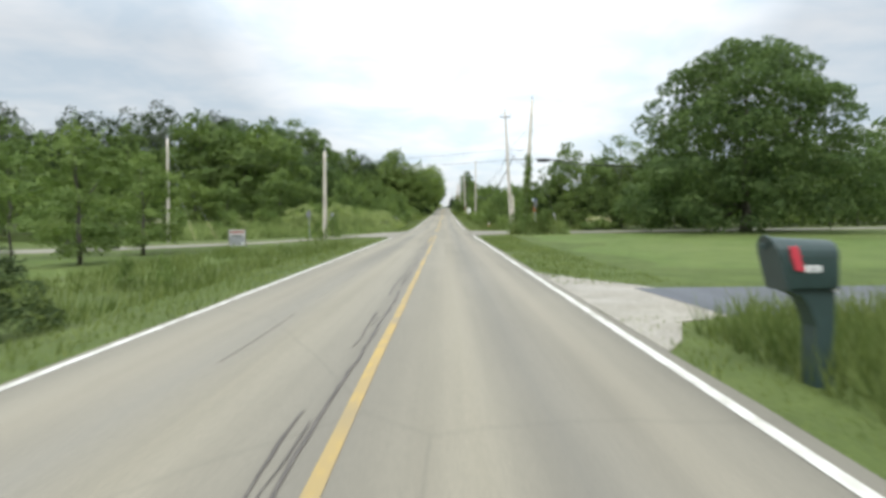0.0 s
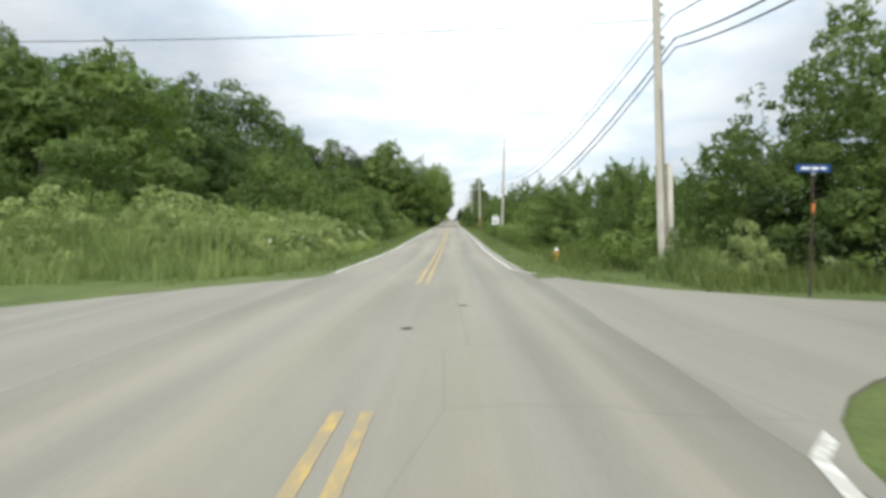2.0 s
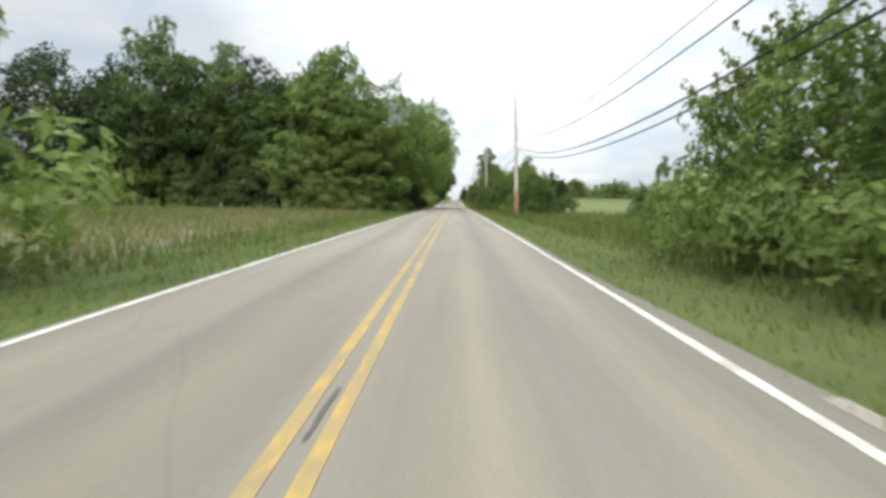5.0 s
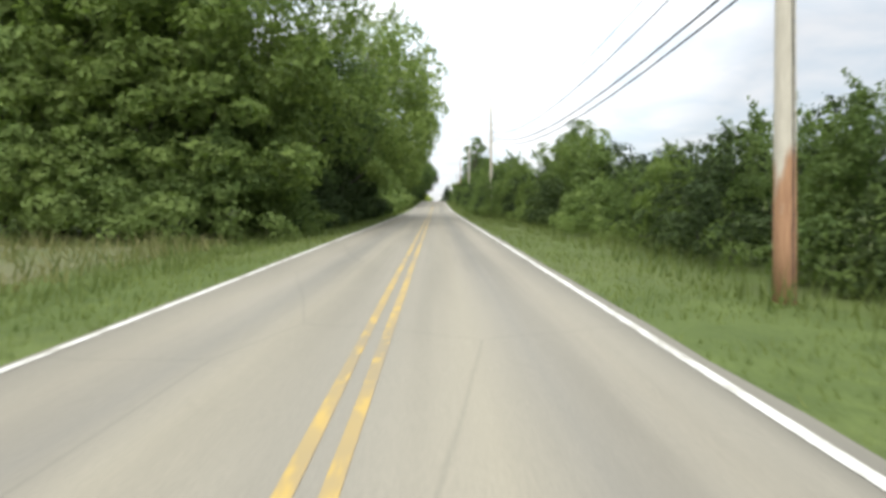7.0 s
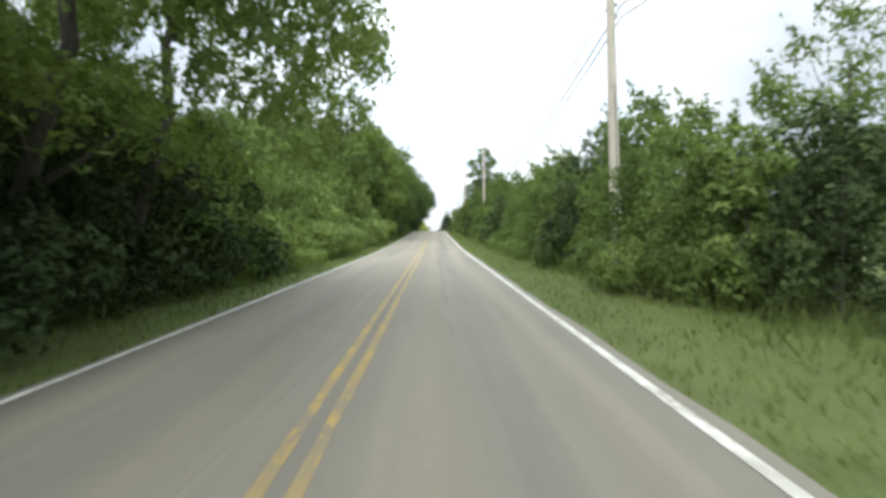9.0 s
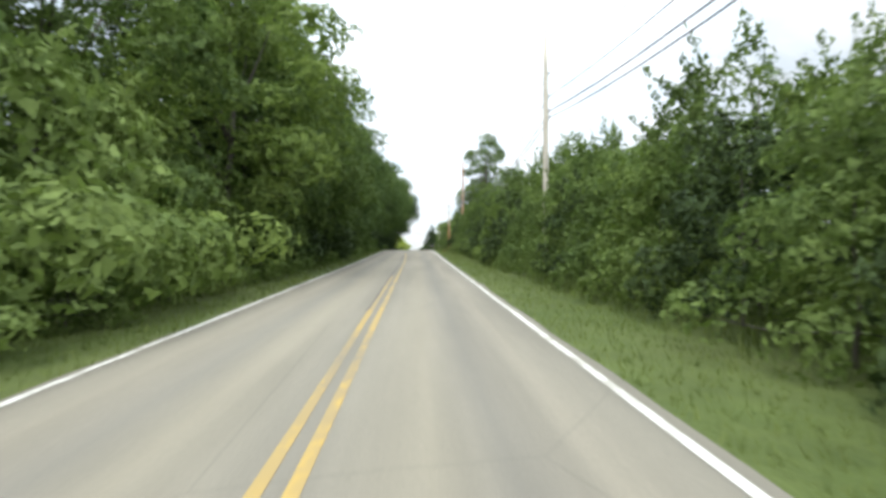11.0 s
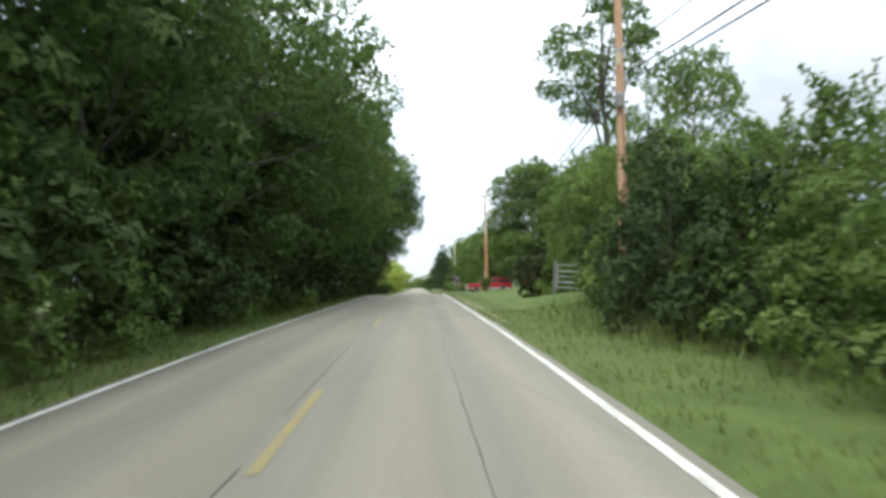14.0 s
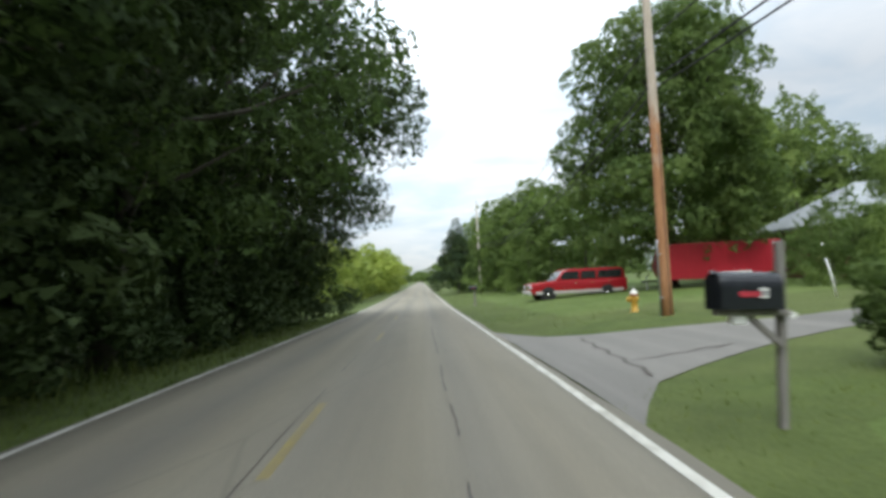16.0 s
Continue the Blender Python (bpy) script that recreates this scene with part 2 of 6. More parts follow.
grain = pt.noise(9, 6, (4, 4, 0.25))
zz = pt.n.new("ShaderNodeSeparateXYZ")
pt.l.new(pt.coords((1, 1, 0.1)), zz.inputs[0])
head = pt.n.new("ShaderNodeMath"); head.operation = "ADD"
pt.l.new(zz.outputs["Z"], head.inputs[0]); pt.l.new(pt.noise(2.2, 4, (1, 1, 0.3)), head.inputs[1])
pt.color(pt.mix(pt.ramp(head.outputs[0], (1.28, (0, 0, 0)), (1.4, (0.9, 0.9, 0.9))), pt.ramp(grain, (0.3, (0.32, 0.18, 0.11)), (0.7, (0.50, 0.32, 0.21))), pt.ramp(grain, (0.3, (0.36, 0.15, 0.075)), (0.7, (0.56, 0.29, 0.15)))))
pt.bump(grain, 0.5, 0.012)
M_POLE4 = pt.m
pq = Mat("brown_pole_pale_above", 0.85, spec=0.25)
grain = pq.noise(9, 6, (4, 4, 0.25))
zz = pq.n.new("ShaderNodeSeparateXYZ")
pq.l.new(pq.coords((1, 1, 0.075)), zz.inputs[0])
foot = pq.n.new("ShaderNodeMath"); foot.operation = "ADD"
pq.l.new(zz.outputs["Z"], foot.inputs[0]); pq.l.new(pq.noise(1.8, 4, (1, 1, 0.3)), foot.inputs[1])
pq.color(pq.mix(pq.ramp(foot.outputs[0], (0.88, (0.95, 0.95, 0.95)), (1.1, (0, 0, 0))), pq.ramp(grain, (0.3, (0.40, 0.33, 0.26)), (0.7, (0.60, 0.52, 0.42))), pq.ramp(grain, (0.3, (0.30, 0.13, 0.06)), (0.7, (0.50, 0.26, 0.12)))))
pq.bump(grain, 0.5, 0.012)
M_POLE5 = pq.m
M_POST = wood("grey_weathered_post", (0.16, 0.15, 0.135), (0.30, 0.28, 0.26))
M_LEAF_D = leafage("dark_wood_leaves", (0.040, 0.065, 0.029), (0.074, 0.114, 0.047), (0.115, 0.168, 0.069))
# the deep shade of the woods is put into this leaf colour
M_LEAF_SHADE = leafage("shade_toned_leaves", (0.021, 0.034, 0.016), (0.036, 0.056, 0.026), (0.055, 0.082, 0.035), 0.06, 11.0)
M_LEAF_M = leafage("mid_green_leaves", (0.054, 0.086, 0.031), (0.102, 0.150, 0.053), (0.152, 0.210, 0.078), 0.34, 11.0, 0.61)
M_LEAF_L = leafage("fresh_shrub_leaves", (0.082, 0.124, 0.042), (0.138, 0.196, 0.068), (0.195, 0.262, 0.102), 0.32, 11.0, 0.61)
M_LEAF_F = leafage("far_wood_leaves", (0.058, 0.088, 0.036), (0.102, 0.146, 0.060), (0.150, 0.204, 0.086), 0.34, 2.2, 0.64)
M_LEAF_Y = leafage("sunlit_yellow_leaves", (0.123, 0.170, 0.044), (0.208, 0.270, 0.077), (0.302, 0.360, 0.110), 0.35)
M_LEAF_B = leafage("blue_green_needles", (0.02, 0.034, 0.018), (0.036, 0.058, 0.03), (0.056, 0.084, 0.042), 0.1)
M_LEAF_P = leafage("dark_olive_leaves", (0.022, 0.032, 0.016), (0.040, 0.055, 0.025), (0.066, 0.086, 0.036), 0.1)
M_BLADE = leafage("grass_blades", (0.072, 0.104, 0.029), (0.104, 0.142, 0.044), (0.150, 0.182, 0.076), 0.3, gap=0)
M_REED = leafage("pale_reeds", (0.142, 0.190, 0.072), (0.213, 0.275, 0.110), (0.283, 0.345, 0.165), 0.3, gap=0)
M_PALE = leafage("pale_weed_leaves", (0.165, 0.205, 0.085), (0.26, 0.315, 0.135), (0.35, 0.405, 0.20), 0.3, 19.0, 0.58)
M_STRAW = leafage("straw_blades", (0.095, 0.13, 0.043), (0.148, 0.163, 0.073), (0.21, 0.20, 0.11), 0.3, gap=0)
M_STEEL = plain("galvanised_steel", (0.42, 0.43, 0.44), 0.45, 0.8)
M_SIGNBACK = plain("dull_aluminium", (0.30, 0.31, 0.32), 0.55, 0.6)
M_RUST = plain("rusty_channel", (0.082, 0.058, 0.044), 0.8, 0.2, 0.3)
M_SIGN = plain("white_sign_sheet", (0.80, 0.80, 0.77), 0.5, var=0.05)
M_BLACK = plain("black_print", (0.018, 0.018, 0.018), 0.6)
M_FADED = plain("faded_print", (0.30, 0.30, 0.29), 0.6)
M_CABLE = plain("black_cable", (0.02, 0.02, 0.022), 0.6)
M_RED = plain("red_sign_red", (0.42, 0.025, 0.03), 0.5)
M_ORANGE = plain("orange_plate", (0.60, 0.19, 0.05), 0.5)
M_BLUE = plain("blue_sign", (0.025, 0.075, 0.24), 0.5)
M_HYD = plain("yellow_hydrant_paint", (0.56, 0.33, 0.05), 0.45, var=0.15, scale=9)
M_HYDW = plain("white_hydrant_paint", (0.78, 0.76, 0.70), 0.45, var=0.1)
M_HYDR = plain("rust_red_flange", (0.32, 0.10, 0.05), 0.6)
M_GREEN = plain("green_black_plastic", (0.028, 0.048, 0.045), 0.42, var=0.15)
M_BLACKBOX = plain("black_enamel", (0.016, 0.018, 0.022), 0.25)
M_FLAG = plain("red_flag_plastic", (0.45, 0.04, 0.06), 0.4)
M_CAR = plain("dark_red_car_paint", (0.34, 0.018, 0.024), 0.18, 0.15, 0.06)
M_TRAILER = plain("bright_red_trailer", (0.31, 0.017, 0.027), 0.35, 0.0, 0.08)
M_CHROME = plain("bright_chrome", (0.75, 0.75, 0.75), 0.15, 1.0, 0.05)
M_TYRE = plain("black_rubber", (0.02, 0.02, 0.02), 0.85)
M_LAMP = plain("clear_lamp_lens", (0.75, 0.76, 0.78), 0.12)
M_SILL = plain("silver_lower_body", (0.50, 0.48, 0.46), 0.35, 0.3)
M_ROOF = turf("grey_shingles", (0.30, 0.32, 0.33), (0.40, 0.42, 0.43), (0.26, 0.28, 0.28), 0.4)
M_BRICK = turf("brown_brick", (0.16, 0.08, 0.055), (0.24, 0.13, 0.09), (0.12, 0.07, 0.05), 0.5)
M_TRIM = plain("white_trim", (0.75, 0.75, 0.73), 0.5, var=0.06)
M_GUARD = plain("yellow_guy_guard", (0.30, 0.28, 0.13), 0.6)
M_FLOWER2 = plain("white_umbel", (0.66, 0.68, 0.58), 0.8, var=0.1)
M_FLOWER = plain("cream_blossom", (0.72, 0.70, 0.36), 0.8, var=0.1)
glass = Mat("tinted_glass", 0.06, 0.0, 0.6)
glass.color(glass.ramp(glass.noise(3, 2), (0.3, (0.012, 0.014, 0.016)), (0.7, (0.03, 0.033, 0.036))))
M_GLASS = glass.m

# ------------------------------------------------------------------ helpers for shapes


def mesh_ob(name, me, parent=None, label="", material=None):
    if material is not None:
        me.materials.append(material)
    ob = new(name, me)
    if parent is not None:
        ob.parent = parent
    if label:
        ob["label"] = label
    return ob


def part(name, bm, material, parent, label="", smooth=False):
    """Links a bmesh as ONE mesh object under a thing or under a part."""
    me = bpy.data.meshes.new(name)
    bm.normal_update()
    bm.to_mesh(me)
    bm.free()
    if smooth:
        for p in me.polygons:
            p.use_smooth = True
    return mesh_ob(name, me, parent, label, material)


def polys(name, verts, faces, material, parent=None, label="", smooth=False):
    me = bpy.data.meshes.new(name)
    me.from_pydata([tuple(v) for v in verts], [], faces)
    me.update()
    if smooth:
        for p in me.polygons:
            p.use_smooth = True
    return mesh_ob(name, me, parent, label, material)


def quick_mesh(name, co, size):
    """A mesh of loose polygons, each of size corners, out of an (n*size, 3) array."""
    co = np.asarray(co, dtype=np.float32)
    n = len(co) // size
    me = bpy.data.meshes.new(name)
    me.vertices.add(n * size)
    me.vertices.foreach_set("co", co.ravel())
    me.loops.add(n * size)
    me.loops.foreach_set("vertex_index", np.arange(n * size, dtype=np.int32))
    me.polygons.add(n)
    me.polygons.foreach_set("loop_start", np.arange(0, n * size, size, dtype=np.int32))
    me.update(calc_edges=True)
    return me


def thing(name, m, label, category, group="", kind=""):
    ob = new(name)
    ob.empty_display_size = 0.2
    ob.matrix_world = m
    return tagged(ob, label, category, group, kind)


def box(sx, sy, sz, at=(0, 0, 0), bevel=0.0, seg=2, bm=None, rot=None):
    own = bm is None
    bm = bm or bmesh.new()
    r = bmesh.ops.create_cube(bm, size=1.0)
    vs = r["verts"]
    bmesh.ops.scale(bm, vec=(sx, sy, sz), verts=vs)
    if bevel:
        es = list({e for v in vs for e in v.link_edges})
        res = bmesh.ops.bevel(bm, geom=es, offset=bevel, segments=seg, affect="EDGES", profile=0.5)
        vs = list({v for f in res["faces"] for v in f.verts} | {v for v in vs if v.is_valid})
        if own:
            vs = bm.verts[:]
    if rot is not None:
        bmesh.ops.rotate(bm, cent=(0, 0, 0), matrix=rot, verts=vs)
    bmesh.ops.translate(bm, vec=at, verts=vs)
    return bm


def tube(points, radii, sides=8, bm=None, cap=True):
    """A round bar along points, with a radius for each."""
    bm = bm or bmesh.new()
    pts = [Vector(p) for p in points]
    if not hasattr(radii, "__len__"):
        radii = [radii] * len(pts)
    rings = []
    for i, p in enumerate(pts):
        d = (pts[min(i + 1, len(pts) - 1)] - pts[max(i - 1, 0)]).normalized()
        a = d.cross(Vector((0, 0, 1)))
        if a.length < 0.05:
            a = Vector((1, 0, 0))
        a.normalize()
        b = d.cross(a)
        rings.append([bm.verts.new(p + (a * math.cos(k * 2 * math.pi / sides) + b * math.sin(k * 2 * math.pi / sides)) * radii[i]) for k in range(sides)])
    for r0, r1 in zip(rings, rings[1:]):
        for k in range(sides):
            bm.faces.new((r0[k], r0[(k + 1) % sides], r1[(k + 1) % sides], r1[k]))
    if cap:
        bm.faces.new(rings[0][::-1])
        bm.faces.new(rings[-1])
    return bm


def lathe(profile, sides=16, bm=None, at=(0, 0, 0), axis="z"):
    """Turns (radius, height) pairs round an axis."""
    bm = bm or bmesh.new()
    rings = []
    for r, h in profile:
        ring = []
        for k in range(sides):
            c, s = math.cos(2 * math.pi * k / sides) * r, math.sin(2 * math.pi * k / sides) * r
            p = {"z": (c, s, h), "x": (h, c, s), "y": (c, h, s)}[axis]
            ring.append(bm.verts.new(Vector(p) + Vector(at)))
        rings.append(ring)
    for r0, r1 in zip(rings, rings[1:]):
        for k in range(sides):
            bm.faces.new((r0[k], r0[(k + 1) % sides], r1[(k + 1) % sides], r1[k]))
    bm.faces.new(rings[0][::-1])
    bm.faces.new(rings[-1])
    bmesh.ops.recalc_face_normals(bm, faces=bm.faces[:])
    return bm


def prism(outline, depth, axis="y", at=(0, 0, 0), bevel=0.0, seg=2):
    """A plate with an outline (a, b), depth thick along axis, centred on it."""
    bm = bmesh.new()
    place = {"y": lambda a, b, d: (a, d, b), "x": lambda a, b, d: (d, a, b), "z": lambda a, b, d: (a, b, d)}[axis]
    lo = [bm.verts.new(Vector(place(a, b, -depth / 2)) + Vector(at)) for a, b in outline]
    hi = [bm.verts.new(Vector(place(a, b, depth / 2)) + Vector(at)) for a, b in outline]
    bm.faces.new(lo)
    bm.faces.new(hi[::-1])
    n = len(outline)
    for i in range(n):
        bm.faces.new((lo[i], hi[i], hi[(i + 1) % n], lo[(i + 1) % n]))
    bmesh.ops.recalc_face_normals(bm, faces=bm.faces[:])
    if bevel:
        bmesh.ops.bevel(bm, geom=bm.edges[:], offset=bevel, segments=seg, affect="EDGES", profile=0.5)
    return bm


def round_rect(w, h, r, seg=4):
    pts = []
    for cx, cy, a0 in ((w / 2 - r, h / 2 - r, 0), (-w / 2 + r, h / 2 - r, 90), (-w / 2 + r, -h / 2 + r, 180), (w / 2 - r, -h / 2 + r, 270)):
        for k in range(seg + 1):
            a = radians(a0 + 90 * k / seg)
            pts.append((cx + r * math.cos(a), cy + r * math.sin(a)))
    return pts


def letters(text, size, parent, at, material, name="lettering"):
    """Flat words in the built-in font that face -y."""
    cu = bpy.data.curves.new("words", "FONT")
    cu.body, cu.size, cu.align_x, cu.align_y, cu.extrude = text, size, "CENTER", "CENTER", 0.002
    cu.offset = size * 0.012
    tmp = bpy.data.objects.new("words", cu)
    me = bpy.data.meshes.new_from_object(tmp)
    bpy.data.objects.remove(tmp)
    me.transform(pose(*at, 90, 0, 0))
    return mesh_ob(name, me, parent, "", material)


# ------------------------------------------------------------------ the lie of the land
KNOT_Y = (-400, -40, 0, 40, 80, 120, 160, 200, 240, 280, 320, 360, 400, 440, 480, 4000)
KNOT_Z = (-0.01, -0.01, 0.0, 0.01, 0.11, 0.99, 1.75, 2.46, 3.27, 4.64, 6.15, 6.73, 6.25, 6.1, 6.05, 6.05)
_ys = np.arange(-400, 4001, 1.0)
_zs = np.interp(_ys, KNOT_Y, KNOT_Z)
_zs = np.convolve(np.pad(_zs, 8, mode="edge"), np.ones(17) / 17, mode="valid")


def prof(y):
    """Height of the road's surface at y."""
    return float(np.interp(y, _ys, _zs))


def bell(y, lo, hi, soft=4.0):
    """1 between lo and hi, fading to 0."""
    a = min(max((y - lo) / soft + 1, 0), 1)
    b = min(max((hi - y) / soft + 1, 0), 1)
    return min(a, b)


def ground_z(x, y):
    a = abs(x)
    level = max(bell(y, 44, 62), bell(y, 366, 376) if x > 0 else 0, bell(y, 6, 15, 2) if x > 0 else 0)
    if x > 0:
        dip = 0.10 * bell(y, -100, 40) + 0.14 * bell(y, 66, 330) + 0.05 * bell(y, 336, 900)
    else:
        dip = 0.26 + 0.1 * bell(y, -100, 40)
    up = 0.0
    if x > 4:
        up = float(np.interp(x, (4.2, 8, 12, 20, 40), (0, 0.28, 0.5, 0.75, 1.1))) * bell(y, 337, 900, 8) + 0.25 * bell(y, 338, 352, 6) * min(1, max(0, (x - 5) / 3))
        up -= 0.60 * bell(y, 346.5, 350.5, 5) * float(np.interp(x, (4.6, 6, 7.6, 12, 16), (0, 0.4, 1, 1, 0)))
    fall = np.interp(a, (0, 3.0, 3.5, 4.6, 6.2, 8.5, 12), (0, 0, 0.1, 0.55, 1.0, 0.8, 0.6)) * dip * (1 - level)
    rough = 0.0 if a < 4 or level > 0.5 else 0.05 * noise.noise(Vector((x * 0.4, y * 0.4, 0))) * min(1, (a - 4) / 3)
    sink = float(np.interp(-x, (5, 13, 25, 60), (0, 0.35, 0.6, 0.9))) * bell(y, 16, 62, 14) if x < -5 else 0.0
    return prof(y) - 0.045 - fall + rough + up - sink


def sheet(name, xs, ys, zf, material, label, parent=None, kind="structure", category="ground"):
    verts = [(x, y, zf(x, y)) for y in ys for x in xs]
    w = len(xs)
    faces = [(j * w + i, j * w + i + 1, (j + 1) * w + i + 1, (j + 1) * w + i) for j in range(len(ys) - 1) for i in range(w - 1)]
    ob = polys(name, verts, faces, material, parent, "", True)
    return tagged(ob, label, category, "", kind)


half = [0, 1.5, 3.0, 3.3, 3.7, 4.2, 4.8, 5.5, 6.3, 7.2, 8.5, 10, 12, 15, 19, 24, 32, 45, 70, 120, 250, 600, 1500, 3500]
XS = [-v for v in half[:0:-1]] + half
YS = [-3000, -1200, -400, -120] + list(range(-60, 640, 3)) + [660, 700, 780, 900, 1100, 1500, 2200, 3500]
sheet("ground", XS, YS, ground_z, M_TURF, "rough green grass verge and open land along the road")

# the carriageway, with ragged edges and a small step down to the verge
random.seed(3)
ry = [-60 + 1.5 * i for i in range(430)] + [600, 700, 900, 1300, 2000]
rv, rf = [], []
for y in ry:
    el = -3.0 + 0.05 * noise.noise(Vector((1.3, y * 0.55, 0))) + 0.03 * noise.noise(Vector((5.3, y * 2.1, 0)))
    er = 3.07 + 0.2 * bell(y, 58, 112, 8) + 0.06 * noise.noise(Vector((9.3, y * 0.45, 0))) + 0.04 * noise.noise(Vector((2.3, y * 1.9, 0)))
    z = prof(y)
    rv += [(el - 0.03, y, z - 0.09), (el, y, z - 0.012), (-2.2, y, z), (0, y, z + 0.012), (2.2, y, z), (er, y, z - 0.012), (er + 0.04, y, z - 0.09)]
for j in range(len(ry) - 1):
    rf += [(j * 7 + i, j * 7 + i + 1, j * 7 + 8 + i, j * 7 + 7 + i) for i in range(6)]
tagged(polys("road", rv, rf, M_ROAD, None, "", True), "worn pale grey two-lane rural road", "road", "", "structure")


def crown(x, y):
    return prof(y) + (0.012 * (1 - abs(x) / 2.2) if abs(x) < 2.2 else -0.012 * (abs(x) - 2.2) / 0.95)


def stripe(name, path, width, material, label, lift_by=0.005, group="road markings", rag=0.12):
    """A painted or sealed band along (x, y) points on the road."""
    v, f = [], []
    for i, (x, y) in enumerate(path):
        x0, y0 = path[max(i - 1, 0)]
        x1, y1 = path[min(i + 1, len(path) - 1)]
        d = math.hypot(x1 - x0, y1 - y0) or 1
        nx, ny = (y1 - y0) / d, -(x1 - x0) / d
        w = width * max(0.15, 1 + rag * noise.noise(Vector((x * 3, y * 1.7, 4))))
        for s in (-1, 1):
            px, py = x + s * nx * w / 2, y + s * ny * w / 2
            v.append((px, py, crown(px, py) + lift_by))
    for i in range(len(path) - 1):
        f.append((2 * i, 2 * i + 1, 2 * i + 3, 2 * i + 2))
    return tagged(polys(name, v, f, material, None), label, "marking", group, "structure")


def run(x, y0, y1, step=1.5, wob=0.012, seed=0.0):
    n = max(2, int((y1 - y0) / step))
    return [(x + wob * noise.noise(Vector((seed, (y0 + (y1 - y0) * i / n) * 0.25, 0))), y0 + (y1 - y0) * i / n) for i in range(n + 1)]


stripe("edge_line", run(-2.87, -60, 42.2, seed=1) + [(-2.98, 42.8), (-3.25, 43.3)], 0.105, M_WHITE, "worn white edge line")
stripe("edge_line", run(-2.87, 62.6, 900, seed=2), 0.105, M_WHITE, "worn white edge line")
stripe("edge_line", run(2.87, -60, 46.0, seed=3) + [(3.05, 46.7), (3.5, 47.3)], 0.11, M_WHITE, "worn white edge line turning into the side road")
stripe("edge_line", [(3.5, 62.9), (3.15, 64.0)] + run(2.87, 65.2, 900, seed=4), 0.11, M_WHITE, "worn white edge line starting after the side road")
stripe("centre_line", run(0.15, -60, 47.5, seed=5), 0.10, M_YELLOW, "faded yellow centre line")
stripe("centre_line", run(-0.07, 33.0, 47.5, seed=6), 0.10, M_YELLOW, "faded yellow centre line")
stripe("centre_line", run(0.15, 58.5, 285, seed=7) + [(0.14 - 0.27 * k / 14, 285 + 1.5 * k) for k in range(1, 15)], 0.10, M_YELLOW, "yellow centre line of a double pair")
for k in range(24):
    stripe("centre_dash", run(-0.16, 315.5 + 11.85 * k, 318.5 + 11.85 * k, 0.5, seed=9), 0.10, M_OLDYELLOW, "short faded yellow centre dash")
stripe("centre_line", run(-0.07, 58.5, 267, seed=8), 0.10, M_YELLOW, "yellow centre line of a double pair")
for x, y0, y1, w, s, broken in ((-0.03, -20, 46, 0.030, 1.0, -0.25), (-0.17, -20, 46, 0.022, 9.0, -0.1), (-0.10, -20, 30, 0.014, 10.0, 0.05), (0.04, 60, 112, 0.03, 2.0, -0.15), (-0.12, 255, 296, 0.05, 3.0, -9), (-0.30, 306, 372, 0.014, 4.0, -0.2),
                                (1.35, 352, 380, 0.02, 5.0, -0.2), (-1.35, 6, 26, 0.008, 6.0, -0.1), (1.15, 205, 235, 0.012, 7.0, -0.2), (1.45, 308, 324, 0.012, 8.0, -9)):
    path = []
    for y in list(np.arange(y0, y1, 0.22)) + [None]:
        if y is not None and noise.noise(Vector((s * 11, y * 0.45, 5))) > broken:
            path.append((x + 0.05 * noise.noise(Vector((s * 7, y * 0.35, 0))) + 0.022 * noise.noise(Vector((s * 3, y * 1.9, 0))) + 0.014 * noise.noise(Vector((s * 5, y * 5.0, 0))), y))
            continue
        if len(path) > 2:
            stripe("tar_seam", path, w, M_TAR, "dark tar-filled crack in the road", 0.0075, "tar seams", 0.9)
        path = []
for x0, x1, y in ((0.3, 2.8, 62.5),):
    path = [(x0 + (x1 - x0) * k / 10, y + 0.12 * noise.noise(Vector((k * 0.7, y, 0)))) for k in range(11)]
    stripe("tar_seam", path, 0.035, M_TAR, "dark tar-filled crack across the road", 0.0075, "tar seams", 0.8)
for x0, x1, y, w in ((1.30, 1.95, 330.2, 0.32), (1.5, 2.2, 335.0, 0.4), (0.95, 1.05, 54.2, 0.16), (0.1, 0.2, 51.5, 0.14)):
    path = [(x0 + (x1 - x0) * k / 8, y + 0.1 * noise.noise(Vector((k * 0.7, y, 0)))) for k in range(9)]
    stripe("tar_patch", path, w, M_TAR, "small worn dark patch in the road", 0.0075, "tar seams", 0.5)


def slab(name, outline, zf, material, label, category="road", thick=0.05):
    """A level paved area with an outline, laid on the ground, with sides."""
    bm = bmesh.new()
    top = [bm.verts.new((x, y, zf(x, y))) for x, y in outline]
    bm.faces.new(top)
    low = [bm.verts.new((x, y, zf(x, y) - thick)) for x, y in outline]
    n = len(outline)
    for i in range(n):
        bm.faces.new((top[i], low[i], low[(i + 1) % n], top[(i + 1) % n]))
    bmesh.ops.recalc_face_normals(bm, faces=bm.faces[:])
    bmesh.ops.triangulate(bm, faces=[f for f in bm.faces if len(f.verts) > 4])
    return tagged(part(name, bm, material, None), label, category, "", "structure")


